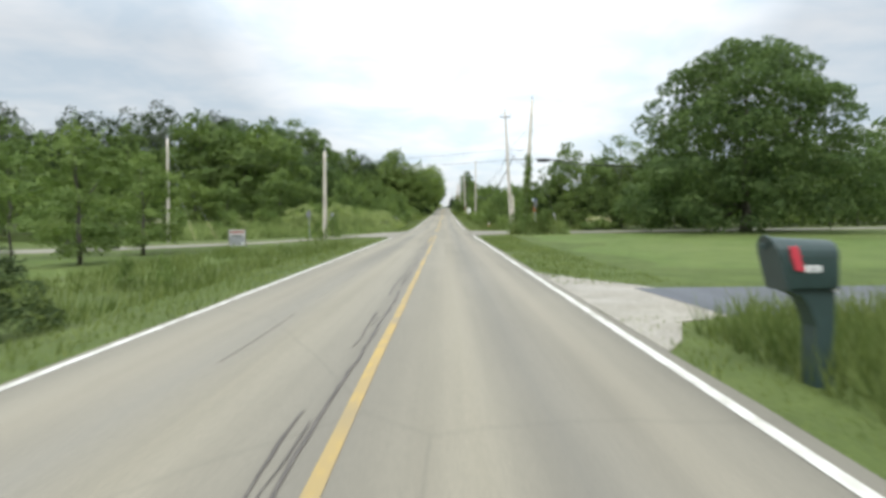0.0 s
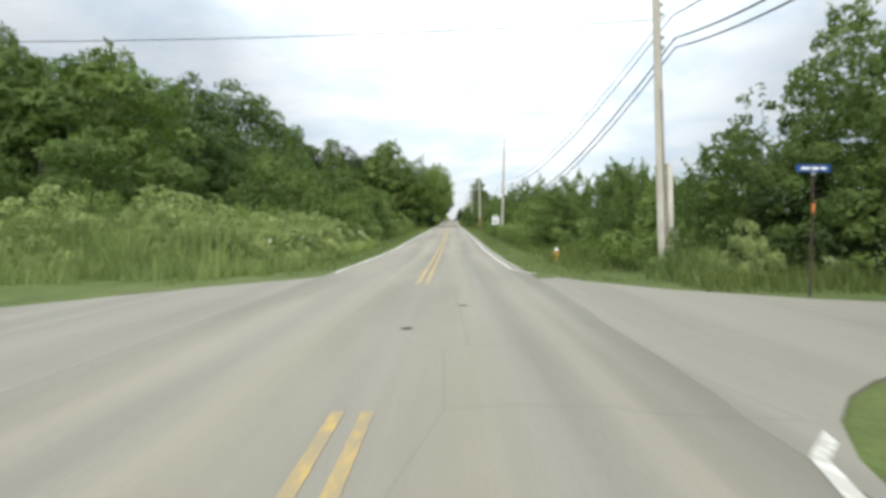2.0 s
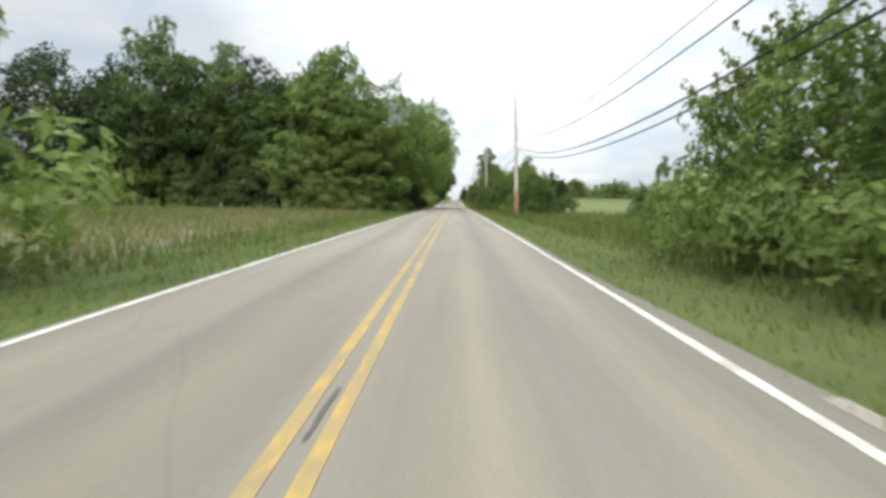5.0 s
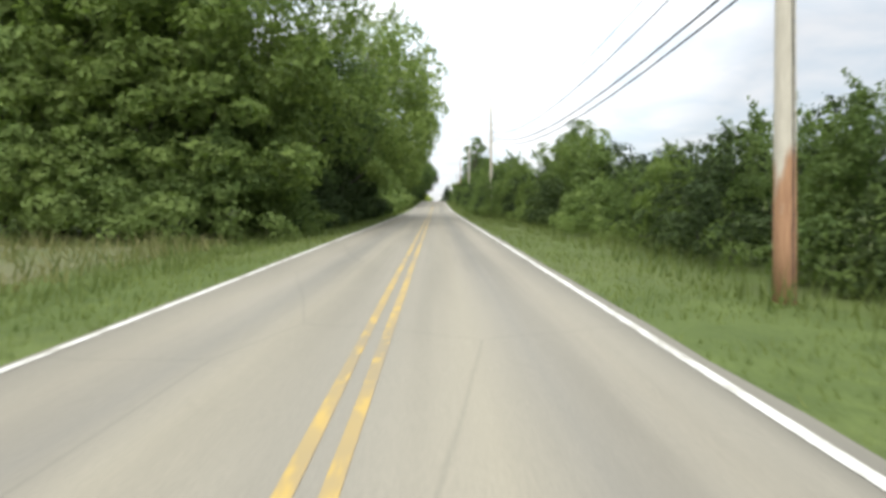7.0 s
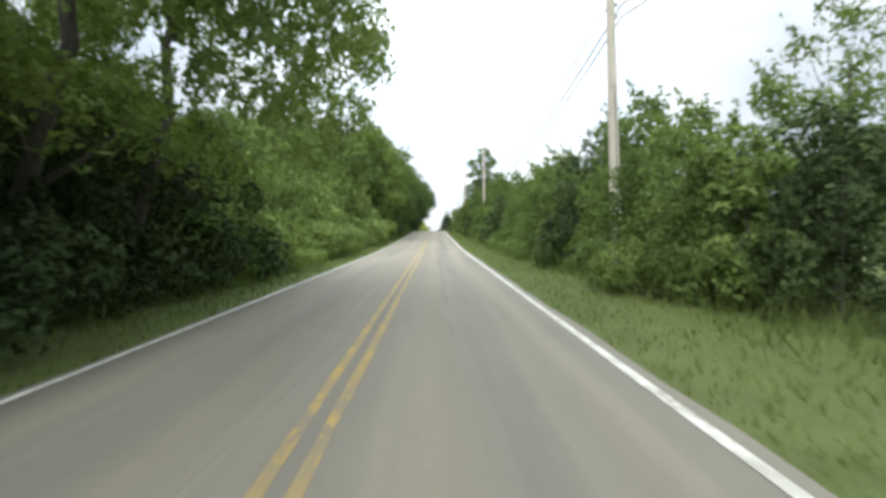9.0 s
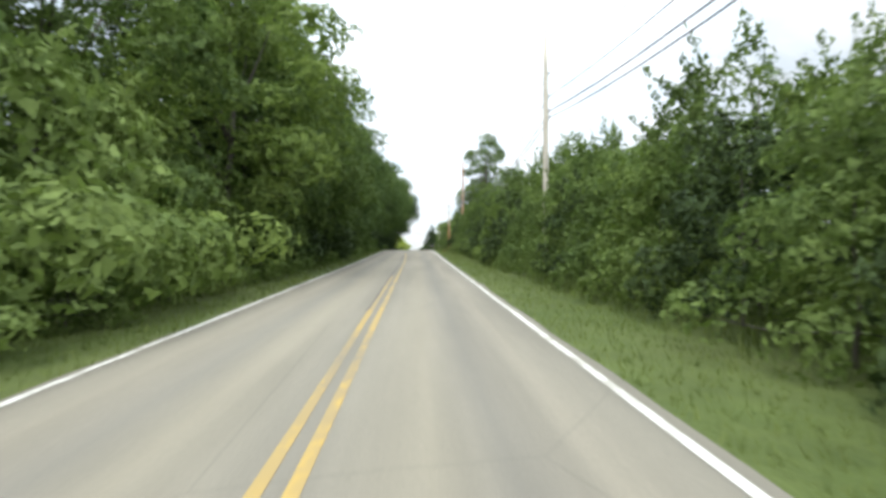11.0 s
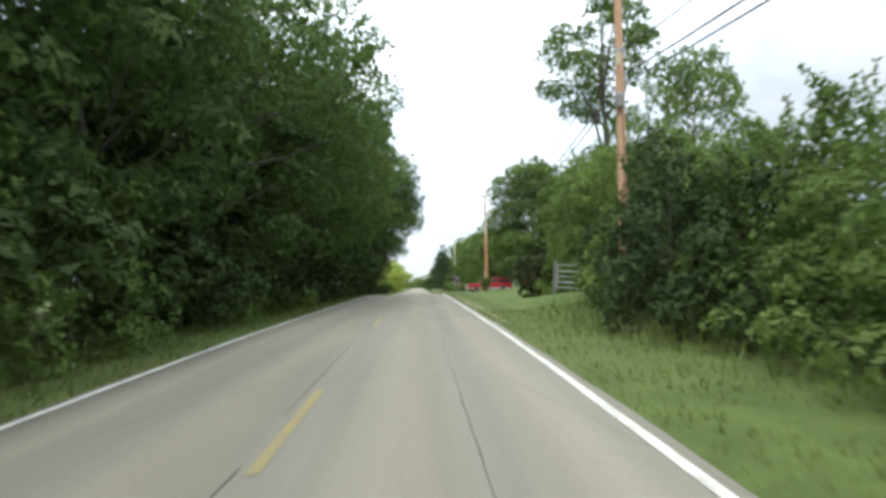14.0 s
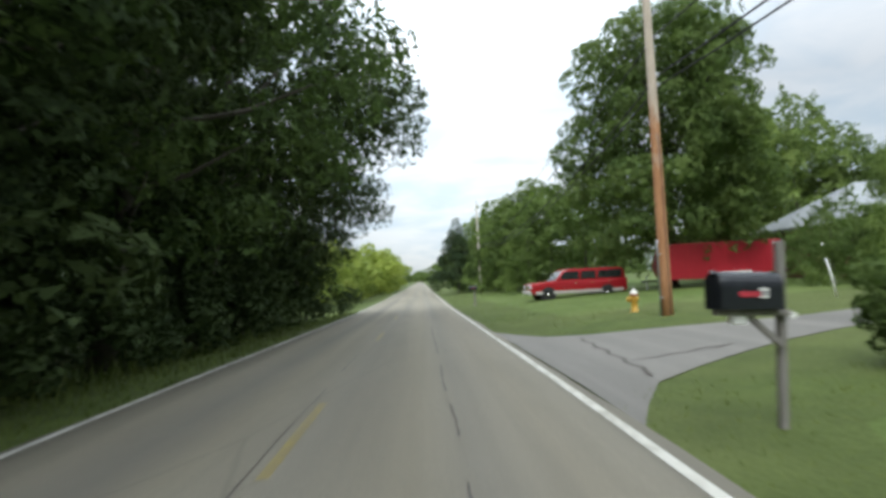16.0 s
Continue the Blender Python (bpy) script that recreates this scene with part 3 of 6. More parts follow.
slab("side_road_east", [(3.0 + 5 * (1 - math.cos(radians(a))), 50 - 5 * (1 - math.sin(radians(a)))) for a in range(0, 91, 10)] + [(120, 50), (120, 55), (11, 55.4), (8.5, 56.4), (6.2, 58.2), (4.6, 60.5), (3.5, 63.4), (3.0, 65.5)], lambda x, y: prof(52) - 0.022, M_SIDE, "pale grey side road joining at the crossing")
wv = []
wx = [-3.0 - 4.2 * (1 - math.cos(radians(a))) for a in range(0, 91, 10)] + [-8, -9, -10, -11, -13, -16, -20, -25, -32, -45, -60, -90, -120]
for x in wx:
    flare = 4.2 * (1 - math.sqrt(max(0.0, 1 - ((4.2 - min(4.2, -3.0 - x)) / 4.2) ** 2)))
    y0 = float(np.interp(-x, (7, 13, 25, 120), (46.4, 44.8, 43.2, 38))) - flare
    y1 = float(np.interp(-x, (7, 13, 25, 120), (53.0, 50.2, 48.4, 43))) + float(np.interp(-3.0 - x, (0, 0.2, 1.1, 2.5, 4.5, 7, 10), (10, 9, 7.3, 5.0, 2.6, 1.0, 0)))
    for k in range(9):
        y = y0 + (y1 - y0) * k / 8
        wv.append((x, y, ground_z(x, y) + (0.026 if 0 < k < 8 else -0.02)))
tagged(polys("side_road_west", wv, [(i * 9 + k, i * 9 + k + 1, i * 9 + 10 + k, i * 9 + 9 + k) for i in range(len(wx) - 1) for k in range(8)], M_SIDE, None, "", True), "pale grey side road leading off past the field", "road", "", "structure")
slab("gravel_apron", [(3.1, 6.4), (3.45, 7.0), (3.9, 8.2), (5.2, 8.9), (5.6, 10.4), (4.6, 12.6), (3.9, 13.8), (3.1, 15.6)], lambda x, y: prof(y) - 0.028, M_GRAVEL, "pale gravel apron of a driveway", "driveway")
slab("driveway", [(4.7, 8.6), (12, 8.4), (40, 7.4), (40, 11.2), (12, 11.7), (4.4, 12.0)], lambda x, y: prof(y) - 0.021, M_DRIVE, "dark asphalt driveway across the lawn", "driveway")
near = [(3.1, 364.0), (3.5, 365.0), (4.1, 366.3), (5.0, 367.1), (6.0, 367.8), (7.0, 368.4), (8.2, 368.9), (9.6, 369.4), (11.5, 369.9), (14.4, 370.6)]
farther = [(3.1, 376.2), (3.5, 374.9), (4.1, 373.8), (5.0, 373.1), (6.0, 372.8), (7.0, 372.4), (8.2, 371.9), (9.6, 371.7), (11.5, 371.9), (14.4, 372.2)]
dv = []
for (x0, y0), (x1, y1) in zip(near, farther):
    for k in range(7):
        y = y0 + (y1 - y0) * k / 6
        dv.append((x0, y, ground_z(x0, y) + (0.028 if 0 < k < 6 else 0.012)))
tagged(polys("driveway", dv, [(i * 7 + k, i * 7 + 7 + k, i * 7 + 8 + k, i * 7 + k + 1) for i in range(9) for k in range(6)], M_DRIVE2, None, "", True), "grey cracked asphalt driveway beside the mailbox", "driveway", "", "structure")


def drive_crack(path, w):
    """A dark, ragged crack lying on the driveway."""
    v = []
    for i, (x, y) in enumerate(path):
        x0, y0 = path[max(i - 1, 0)]
        x1, y1 = path[min(i + 1, len(path) - 1)]
        d = math.hypot(x1 - x0, y1 - y0)
        nx, ny, q = -(y1 - y0) / d, (x1 - x0) / d, w * (0.6 + 0.8 * abs(noise.noise(Vector((x * 3, y * 3, 1)))))
        for sgn in (-1, 1):
            px, py = x + nx * q * sgn, y + ny * q * sgn
            v.append((px, py, ground_z(px, py) + 0.036))
    f = [(2 * i, 2 * i + 1, 2 * i + 3, 2 * i + 2) for i in range(len(path) - 1)]
    tagged(polys("tar_seam", v, f, M_TAR, None), "dark open crack across the driveway", "road", "tar seams", "structure")


drive_crack([(4.62 - 0.42 * i / 16 + 0.05 * math.sin(i * 1.9), 372.6 - 5.9 * i / 16) for i in range(17)], 0.05)
drive_crack([(4.35 + 1.9 * i / 12, 368.2 + 0.4 * i / 12 + 0.06 * math.sin(i * 1.7)) for i in range(13)], 0.045)


def patch(name, x0, x1, y0, y1, material, label, up=0.02, nx=10):
    xs = [x0 + (x1 - x0) * i / nx for i in range(nx + 1)]
    ys = list(np.arange(y0, y1 + 0.1, 3.0))

    def zf(x, y):
        edge = min(abs(x - x0), abs(x - x1), abs(y - ys[0]), abs(y - ys[-1]))
        return ground_z(x, y) + (up if edge > 0.01 else -0.08)
    return sheet(name, xs, ys, zf, material, label)


patch("lawn_south", 5.2, 70, 13.0, 49.0, M_LAWN, "mown green lawn beside the road", nx=26)
patch("lawn_house", 3.9, 60, 333, 367, M_LAWN, "mown green lawn in front of the house", nx=56)
patch("lawn_far", 4.4, 60, 377.5, 440, M_LAWN, "mown green lawn beyond the driveway", nx=26)
em = Mat("bare_earth_and_grass", 0.9, spec=0.15)
ec = em.ramp(em.noise(1.5, 6), (0.44, (0.225, 0.195, 0.115)), (0.60, (0.115, 0.155, 0.042)))
em.color(em.mix(em.ramp(em.noise(20, 3), (0.35, (0.4, 0.4, 0.4)), (0.6, (0, 0, 0))), ec, (0.07, 0.085, 0.03)))
em.bump(em.noise(14, 4), 0.6, 0.04)
bv = []
er = random.Random(41)
for k in range(61):
    y = 327 + 0.5 * k
    env = max(0.0, math.sin(math.pi * k / 60)) ** 0.5
    x, w = 3.50 + 0.004 * (y - 341) + 0.1 * noise.noise(Vector((y * 0.3, 7, 0))), 0.02 + 0.21 * env * (0.8 + 0.6 * noise.noise(Vector((y * 0.5, 2, 0))))
    for q, up in ((-1, 0.004), (-0.5, 0.014), (0, 0.018), (0.5, 0.014), (1, 0.004)):
        px = x + q * w + er.uniform(-0.05, 0.05)
        bv.append((px, y, ground_z(px, y) + up))
tagged(polys("bare_verge", bv, [(5 * k + i, 5 * k + i + 1, 5 * k + i + 6, 5 * k + i + 5) for k in range(60) for i in range(4)], em.m, None, "", True), "worn strip of bare tan earth and thin grass", "ground", "", "structure")
stripe("gravel_edge", run(3.2, 65.5, 112, 1.5, 0.05, 4.0), 0.17, M_GRAVEL, "pale loose gravel along the road edge", 0.004, "")
patch("hay_field", -90, -6.3, 118, 176, M_HAY, "ripe tan hay field", 0.10, nx=30)
patch("meadow", 9.5, 230, 64, 334, M_MEADOW, "pale green meadow behind the hedge", 0.04, nx=30)
patch("field_strip", -60, -7, 16, 40, M_LAWN, "cut green field beside the side road", 0.02, nx=26)

# ------------------------------------------------------------------ plants
rng = np.random.default_rng(11)


def leaves(centres, radii, count, size, up=0.35, fill=0.5, droop=0.25, corners=4, flat=0.8, out=None):
    """Leaf sprays scattered over many clumps; returns an (n * corners, 3) array.
    out: for each clump the way that it faces, towards which its sprays lie thickest."""
    centres, radii = np.asarray(centres, float), np.asarray(radii, float)
    p = radii ** 2
    k = rng.choice(len(centres), count, p=p / p.sum())
    d = rng.normal(size=(count, 3))
    d[:, 2] += up
    if out is not None:
        d += np.asarray(out, float)[k]
    d /= np.linalg.norm(d, axis=1, keepdims=True)
    lump = 1 + 0.14 * np.sin(5 * np.arctan2(d[:, 1], d[:, 0]) + 2.3 * k) * np.sin(6 * d[:, 2] + 1.7 * k)
    r = radii[k] * lump * (fill + (1.06 - fill) * rng.random(count) ** 0.6)
    c = centres[k] + d * r[:, None] * np.array([1, 1, flat])
    nrm = d + rng.normal(size=(count, 3)) * 0.45
    nrm /= np.linalg.norm(nrm, axis=1, keepdims=True)
    ax = rng.normal(size=(count, 3))
    ax[:, 2] -= droop
    ax -= nrm * (ax * nrm).sum(1, keepdims=True)
    ax /= np.linalg.norm(ax, axis=1, keepdims=True)
    sd2 = np.cross(nrm, ax)
    s = size * rng.uniform(0.6, 1.35, count)[:, None]
    fold = nrm * s * 0.12
    q = np.stack([c - ax * s * 0.5, c + sd2 * s * 0.33 + fold, c + ax * s * 0.55, c - sd2 * s * 0.33 + fold], 1)
    if corners == 3:
        s = s * 1.2
        q = np.stack([c - ax * s * 0.55 - sd2 * s * 0.2, c + fold * 2 + sd2 * s * 0.34, c + ax * s * 0.62 - sd2 * s * 0.06], 1)
    return q.reshape(-1, 3)


def limbs(bm, base, top, r0, targets, rr):
    """A tapering, slightly bent trunk with limbs to the clumps."""
    base, top = Vector(base), Vector(top)
    n = 7
    pts, rad = [], []
    for i in range(n + 1):
        f = i / n
        w = 0.02 * (top - base).length * math.sin(f * 3.1)
        pts.append(base.lerp(top, f) + Vector((w * rr.uniform(-1, 1), w * rr.uniform(-1, 1), 0)))
        rad.append(r0 * (1.25 if i == 0 else 1 - 0.82 * f))
    tube(pts, rad, 8, bm)
    for t in targets:
        t = Vector(t)
        f = min(0.92, max(0.22, (t.z - base.z) / max(0.1, (top - base).length) * rr.uniform(0.55, 0.85)))
        s = base.lerp(top, f)
        m = s.lerp(t, 0.5) + Vector((0, 0, -0.06 * (t - s).length))
        tube([s, m, t], [r0 * 0.42 * (1 - f * 0.5), r0 * 0.24, r0 * 0.06], 4, bm, False)


def make_tree(name, seed, h, rad, low, shape, n_clump, clump, n_leaf, leaf, material, label, category="tree", trunk=0.17, lean=(0, 0), at=None, inner=0.25, group="", corners=4, face=False, shoots=0, reach=0.0, lobes=0.5):
    """shape(f) gives the crown's relative radius at relative height f; low is the height of the crown's foot."""
    global rng
    rng = np.random.default_rng(seed)
    rr = random.Random(seed)
    root = thing(name, at or pose(0, 0, 0), label, category, group)
    cs, rs, ways = [], [], []
    w1, w2 = rr.uniform(0, 6), rr.uniform(0, 6)
    n_lobe = max(10, int(n_clump * lobes))
    for i in range(n_lobe):
        best = None
        for trial in range(5):
            f = rr.random() ** 0.85
            a = rr.uniform(0, 2 * math.pi)
            e = shape(f) * rad * (1 + 0.16 * math.sin(2 * a + w1 + 3 * f) + 0.12 * math.sin(3 * a + w2 - 5 * f))
            q = e * (1 - inner * rr.random()) if rr.random() < 0.85 else e * rr.random()
            c = clump * rr.uniform(0.75, 1.55)
            q = max(0, q - c * 0.6)
            hang_f = reach + (1 - reach) * f
            at_c = (q * math.cos(a) + lean[0] * hang_f, q * math.sin(a) + lean[1] * hang_f, low + (h - low - c * 0.5) * f + c * 0.3)
            room = min([math.dist(at_c, o) / (c + r2) for o, r2 in zip(cs, rs)] or [9])
            if best is None or room > best[0]:
                best = (room, at_c, c, (0.75 * math.cos(a), 0.75 * math.sin(a), 0.55))
        cs.append(best[1]); rs.append(best[2]); ways.append(best[3])
    bm = bmesh.new()
    limbs(bm, (0, 0, -0.3), (lean[0] * 0.7, lean[1] * 0.7, low + (h - low) * 0.82), trunk, [cs[i] for i in range(0, n_lobe, max(1, n_lobe // (8 if corners == 4 and h > 6 else 4)))], rr)
    part("trunk", bm, M_BARK, root, "", True)
    n_fine, fine = (n_leaf, leaf * 1.1) if corners == 3 else (int(n_leaf * 1.2), leaf * 0.98)
    n_clump = n_lobe

    def foliage(pick, n, size):
        """Sprays on the outer, upper face of each clump, and coarse ones behind them."""
        ce, ra, wa = [cs[i] for i in pick], [rs[i] for i in pick], [ways[i] for i in pick]
        return np.concatenate([leaves(ce, ra, int(n * 0.84), size, 0.2, 0.72, corners=3, flat=0.72, out=wa),
                               leaves(ce, [v * 0.8 for v in ra], int(n * 0.16), size * 1.5, 0.0, 0.1, corners=3, flat=0.8)])

    if face:
        # finer leaves on the side that faces the road, coarser ones behind
        fore = [i for i in range(n_clump) if cs[i][0] > -0.12 * rad] or list(range(n_clump))
        aft = [i for i in range(n_clump) if cs[i][0] <= -0.12 * rad] or fore
        q = [foliage(fore, int(n_fine * 0.88), fine * 0.84), foliage(aft, int(n_fine * 0.12), fine * 1.6)]
    else:
        q = [foliage(list(range(n_clump)), n_fine, fine)]
    if shoots:
        # loose shoots that stand out of the crown
        high = [i for i in range(n_clump) if cs[i][2] > low + 0.5 * (h - low)] or list(range(n_clump))
        tc, tr2 = [], []
        for k in range(shoots):
            o = Vector(cs[high[rr.randrange(len(high))]])
            d = Vector((o.x / rad * 0.9 + rr.uniform(-0.5, 0.5), o.y / rad * 0.9 + rr.uniform(-0.5, 0.5), 1)).normalized()
            ln = min(1.1, rr.uniform(0.07, 0.19) * h) + clump * 0.8
            for j in range(6):
                g = o + d * ln * (0.35 + 0.65 * j / 5)
                tc.append(tuple(g)); tr2.append(clump * (0.30 - 0.04 * j))
        q.append(leaves(tc, tr2, shoots * 32, fine * 0.9, fill=0.1, corners=3))
    mesh_ob("crown", quick_mesh("crown", np.concatenate(q), 3), root, "", material)
    return root


def ball(f):
    return max(0.12, 1 - abs((f - 0.30) / 0.74) ** 2.2) ** 0.5


def egg(f):
    return max(0.15, math.sin(math.pi * min(1, 0.12 + f * 0.9)) ** 0.65)


def block(f):
    return min(1.0, 0.72 + 1.6 * f) * (1 - 0.55 * max(0.0, (f - 0.7) / 0.3) ** 2)


def bowl(f):
    return 0.45 + 0.55 * min(1.0, f * 1.6)


def cone(f):
    return max(0.05, 1 - f) ** 0.8


def skirt(f):
    return max(0.3, (1 - f ** 3.2)) * (0.85 + 0.15 * math.sin(f * 9))


L_TALL = "tall dark green deciduous tree in roadside woods"
L_SLIM = "slender leafy tree in roadside woods"
L_BUSH = "dense green roadside bush with leaves to the ground"
L_FRESH = "fresh light green roadside shrub"
KIND = {}


def kind(key, *args, **kw):
    KIND[key] = (make_tree, args, kw)


kind("tall", "tree", 101, 14.0, 4.3, 2.0, egg, 90, 1.15, 5200, 0.36, M_LEAF_D, L_TALL, group="roadside woods")
kind("broad", "tree", 102, 15.0, 5.4, 2.2, egg, 110, 1.25, 5000, 0.41, M_LEAF_D, L_TALL, trunk=0.24, group="roadside woods")
kind("broad_m", "tree", 114, 15.0, 5.4, 2.0, egg, 110, 1.25, 6000, 0.38, M_LEAF_M, "tall green tree hanging over the road", trunk=0.24, group="roadside woods", shoots=12)
kind("over_m", "tree", 115, 15.5, 5.2, 2.4, egg, 120, 1.2, 8600, 0.31, M_LEAF_M, "tall green tree hanging over the road", trunk=0.24, group="roadside woods", lean=(1.6, 0.0), face=True, shoots=14)
kind("over_x", "tree", 116, 14.5, 5.4, 2.2, egg, 150, 1.25, 9600, 0.315, M_LEAF_SHADE, "tall dark tree hanging over the road", trunk=0.26, group="roadside woods", lean=(2.6, 0.0), face=True, shoots=6, inner=0.5)
kind("over_d", "tree", 123, 14.5, 5.4, 2.2, egg, 150, 1.25, 9000, 0.32, M_LEAF_D, "tall green tree hanging over the road", trunk=0.26, group="roadside woods", lean=(2.6, 0.0), face=True, shoots=10, inner=0.5)
# light through this crown is put into its paler leaf colour
kind("over_y", "tree", 120, 15.0, 5.6, 3.2, egg, 110, 0.95, 7000, 0.31, M_LEAF_L, "tall fresh green tree hanging over the road", trunk=0.26, group="roadside woods", lean=(4.0, 0.0), face=True, shoots=24, reach=0.65, lobes=0.75, inner=0.1)
kind("deep", "tree", 117, 14.0, 4.3, 1.2, egg, 110, 1.1, 7000, 0.275, M_LEAF_D, "tall dark tree at the road's edge", trunk=0.2, group="roadside woods", face=True, shoots=10)
kind("mid_l", "tree", 118, 11.0, 3.8, 0.6, egg, 84, 0.95, 4400, 0.33, M_LEAF_L, "bright green tree at the edge of the field", group="roadside woods", face=True, shoots=16)
kind("mid", "tree", 103, 11.0, 3.7, 0.9, egg, 80, 0.95, 3600, 0.34, M_LEAF_M, "mid green leafy tree at the edge of woods", group="roadside woods", face=True, shoots=16)
kind("slim", "tree", 104, 12.5, 2.5, 1.6, egg, 60, 0.8, 3400, 0.30, M_LEAF_M, L_SLIM, trunk=0.12, group="roadside woods", face=True, shoots=12)
kind("airy", "tree", 105, 9.0, 2.9, 2.0, egg, 60, 0.7, 3600, 0.21, M_LEAF_M, "thin airy tree with gaps in its crown", trunk=0.1, group="roadside woods", shoots=12)
kind("thin", "tree", 124, 6.4, 1.7, 1.6, egg, 40, 0.34, 620, 0.26, M_LEAF_D, "half-bare slender tree with sparse tufts of leaves", trunk=0.07, group="roadside woods", lobes=0.8)
kind("tall_b", "tree", 111, 14.0, 4.4, 1.5, egg, 64, 1.45, 3300, 0.37, M_LEAF_SHADE, "tall dark tree deep in the woods", group="roadside woods", corners=3)
kind("mid_b", "tree", 113, 11.0, 3.9, 0.5, egg, 56, 1.25, 2300, 0.46, M_LEAF_M, "mid green tree deep in the woods", group="roadside woods", corners=3)
kind("bush", "bush", 106, 4.2, 2.5, 0.05, skirt, 66, 0.58, 2700, 0.185, M_LEAF_M, L_BUSH, "bush", 0.05, group="roadside bushes", face=True, shoots=14)
kind("bush2", "bush", 107, 5.2, 2.7, 0.05, skirt, 72, 0.64, 2250, 0.22, M_LEAF_M, L_BUSH, "bush", 0.06, group="roadside bushes", face=True, shoots=16)
# shade below trees and along hedge feet, painted as near-black leaves
kind("dark", "bush", 110, 4.6, 2.6, 0.05, skirt, 64, 0.66, 2300, 0.215, M_LEAF_SHADE, "dense dark green bush under the trees", "bush", 0.06, group="roadside bushes", face=True, shoots=8)
kind("shrub", "shrub", 108, 3.0, 2.2, 0.02, skirt, 56, 0.5, 2500, 0.16, M_LEAF_L, L_FRESH, "shrub", 0.04, group="roadside bushes", face=True, shoots=14)
kind("olive", "bush", 119, 2.6, 1.3, 0.0, egg, 60, 0.42, 4200, 0.14, M_LEAF_P, "dark olive-green leafy bush on the lawn", "bush", 0.05, shoots=8)
kind("sprig", "shrub", 109, 4.6, 1.5, 0.1, skirt, 50, 0.36, 1900, 0.18, M_LEAF_L, "upright light green sapling shrub with loose shoots", "shrub", 0.04, group="roadside bushes", shoots=22)
kind("pale", "shrub", 112, 2.2, 1.9, 0.0, skirt, 60, 0.40, 3200, 0.15, M_PALE, "pale green mound of tall goldenrod and reeds", "shrub", 0.03, group="roadside bushes")
MADE = {}
plant_rr = random.Random(77)


def plant(key, x, y, h=None, wide=1.0, turn=None, sink=0.0):
    """Sets one plant of a kind at (x, y), scaled to height h and width."""
    fn, args, kw = KIND[key]
    s = (h or args[2]) / args[2]
    turn = (-25 if x < 0 else 205) + plant_rr.uniform(-45, 45) if turn is None else turn
    m = pose(x, y, ground_z(x, y) - sink, 0, 0, turn) @ Matrix.Diagonal((s * wide, s * wide, s, 1))
    if key not in MADE:
        MADE[key] = fn(*args, at=m, **kw)
        return MADE[key]
    ob = copy_thing(MADE[key], Matrix())
    ob.matrix_basis = m
    return ob


def row(keys, x0, x1, y0, y1, n, h0, h1, wide=1.0, jx=0.8, jy=1.0):
    for i in range(n):
        f = (i + 0.5) / n
        k = keys[plant_rr.randrange(len(keys))]
        plant(k, x0 + (x1 - x0) * f + plant_rr.uniform(-jx, jx), y0 + (y1 - y0) * f + plant_rr.uniform(-jy, jy),
              (h0 + (h1 - h0) * f) * plant_rr.uniform(0.86, 1.14), wide * plant_rr.uniform(0.9, 1.15))


# west side, before the crossing
plant("dark", -6.0, 9.4, 1.35, 1.3)
plant("sprig", -7.7, 16.8, 0.9, 1.0)
plant("shrub", -7.0, 17.6, 0.8, 0.6)
plant("mid_l", -16.6, 30.0, 6.6, 1.25)
plant("mid_l", -17.6, 38.5, 6.2, 1.25)
plant("airy", -24, 36, 6.5, 1.2)
plant("shrub", -10.5, 52.6, 1.1, 0.8)
plant("bush", -7.7, 48.0, 1.7, 0.75)
plant("bush", -8.9, 47.9, 1.2, 0.8)
# the woods behind the west field
row(["tall_b"], -95, -40, 80, 124, 17, 18, 20, 1.05, 3, 3)
row(["tall", "broad"], -46, -26, 120, 128, 6, 19, 17.5, 1.0, 2, 3)
row(["mid", "tall_b", "mid_b"], -74, -24, 66, 94, 11, 12.5, 14.5, 1.1, 3, 3)
row(["mid_b"], -62, -15, 60, 82, 11, 5.0, 6.5, 1.3, 2, 2)
row(["broad", "tall", "broad_m"], -34, -20.5, 94, 117, 7, 15.0, 13.0, 0.95, 1.5, 2)
row(["pale", "pale", "shrub"], -22, -9, 63.5, 68, 9, 2.7, 2.9, 1.2, 1, 1)
row(["pale"], -7.4, -6.6, 64.5, 80, 9, 2.2, 2.2, 0.9, 0.4, 0.6)
row(["pale", "pale", "shrub"], -9.8, -9.2, 64, 82, 8, 2.6, 2.5, 1.1, 0.5, 0.6)
# hedge along the west verge up to the hay field
row(["bush", "bush2", "shrub", "bush"], -8.2, -8.2, 82, 118, 13, 3.4, 4.7, 1.0, 0.6, 0.8)
row(["pale"], -7.2, -7.0, 80, 92, 6, 2.0, 1.8, 1.0, 0.4, 0.6)
row(["bush2", "mid", "mid_l"], -12.5, -12, 84, 119, 9, 6.6, 7.4, 1.0, 1, 1)
row(["bush", "pale"], -6.4, -6.6, 80, 100, 6, 1.7, 1.9, 0.8, 0.3, 1)
# tall trees past the hay field, hanging over the road
row(["tall_b"], -60, -12, 186, 184, 9, 17, 17.5, 1.15, 1.5, 2)
row(["deep", "tall", "deep"], -40, -20.0, 184, 183, 6, 15.0, 14.5, 1.1, 1, 1)
row(["dark", "bush2"], -40, -18.0, 179.5, 179, 8, 5.5, 6.0, 1.15, 0.8, 0.6)
row(["mid_l", "mid_l", "mid"], -16.5, -8.3, 179.5, 179, 4, 14.0, 12.0, 1.1, 0.6, 0.6)
plant("broad_m", -13.6, 182.5, 19.2, 0.85)
plant("tall", -18.5, 183.5, 16.0, 0.9)
plant("broad", -34.5, 184.0, 22.4, 0.9)
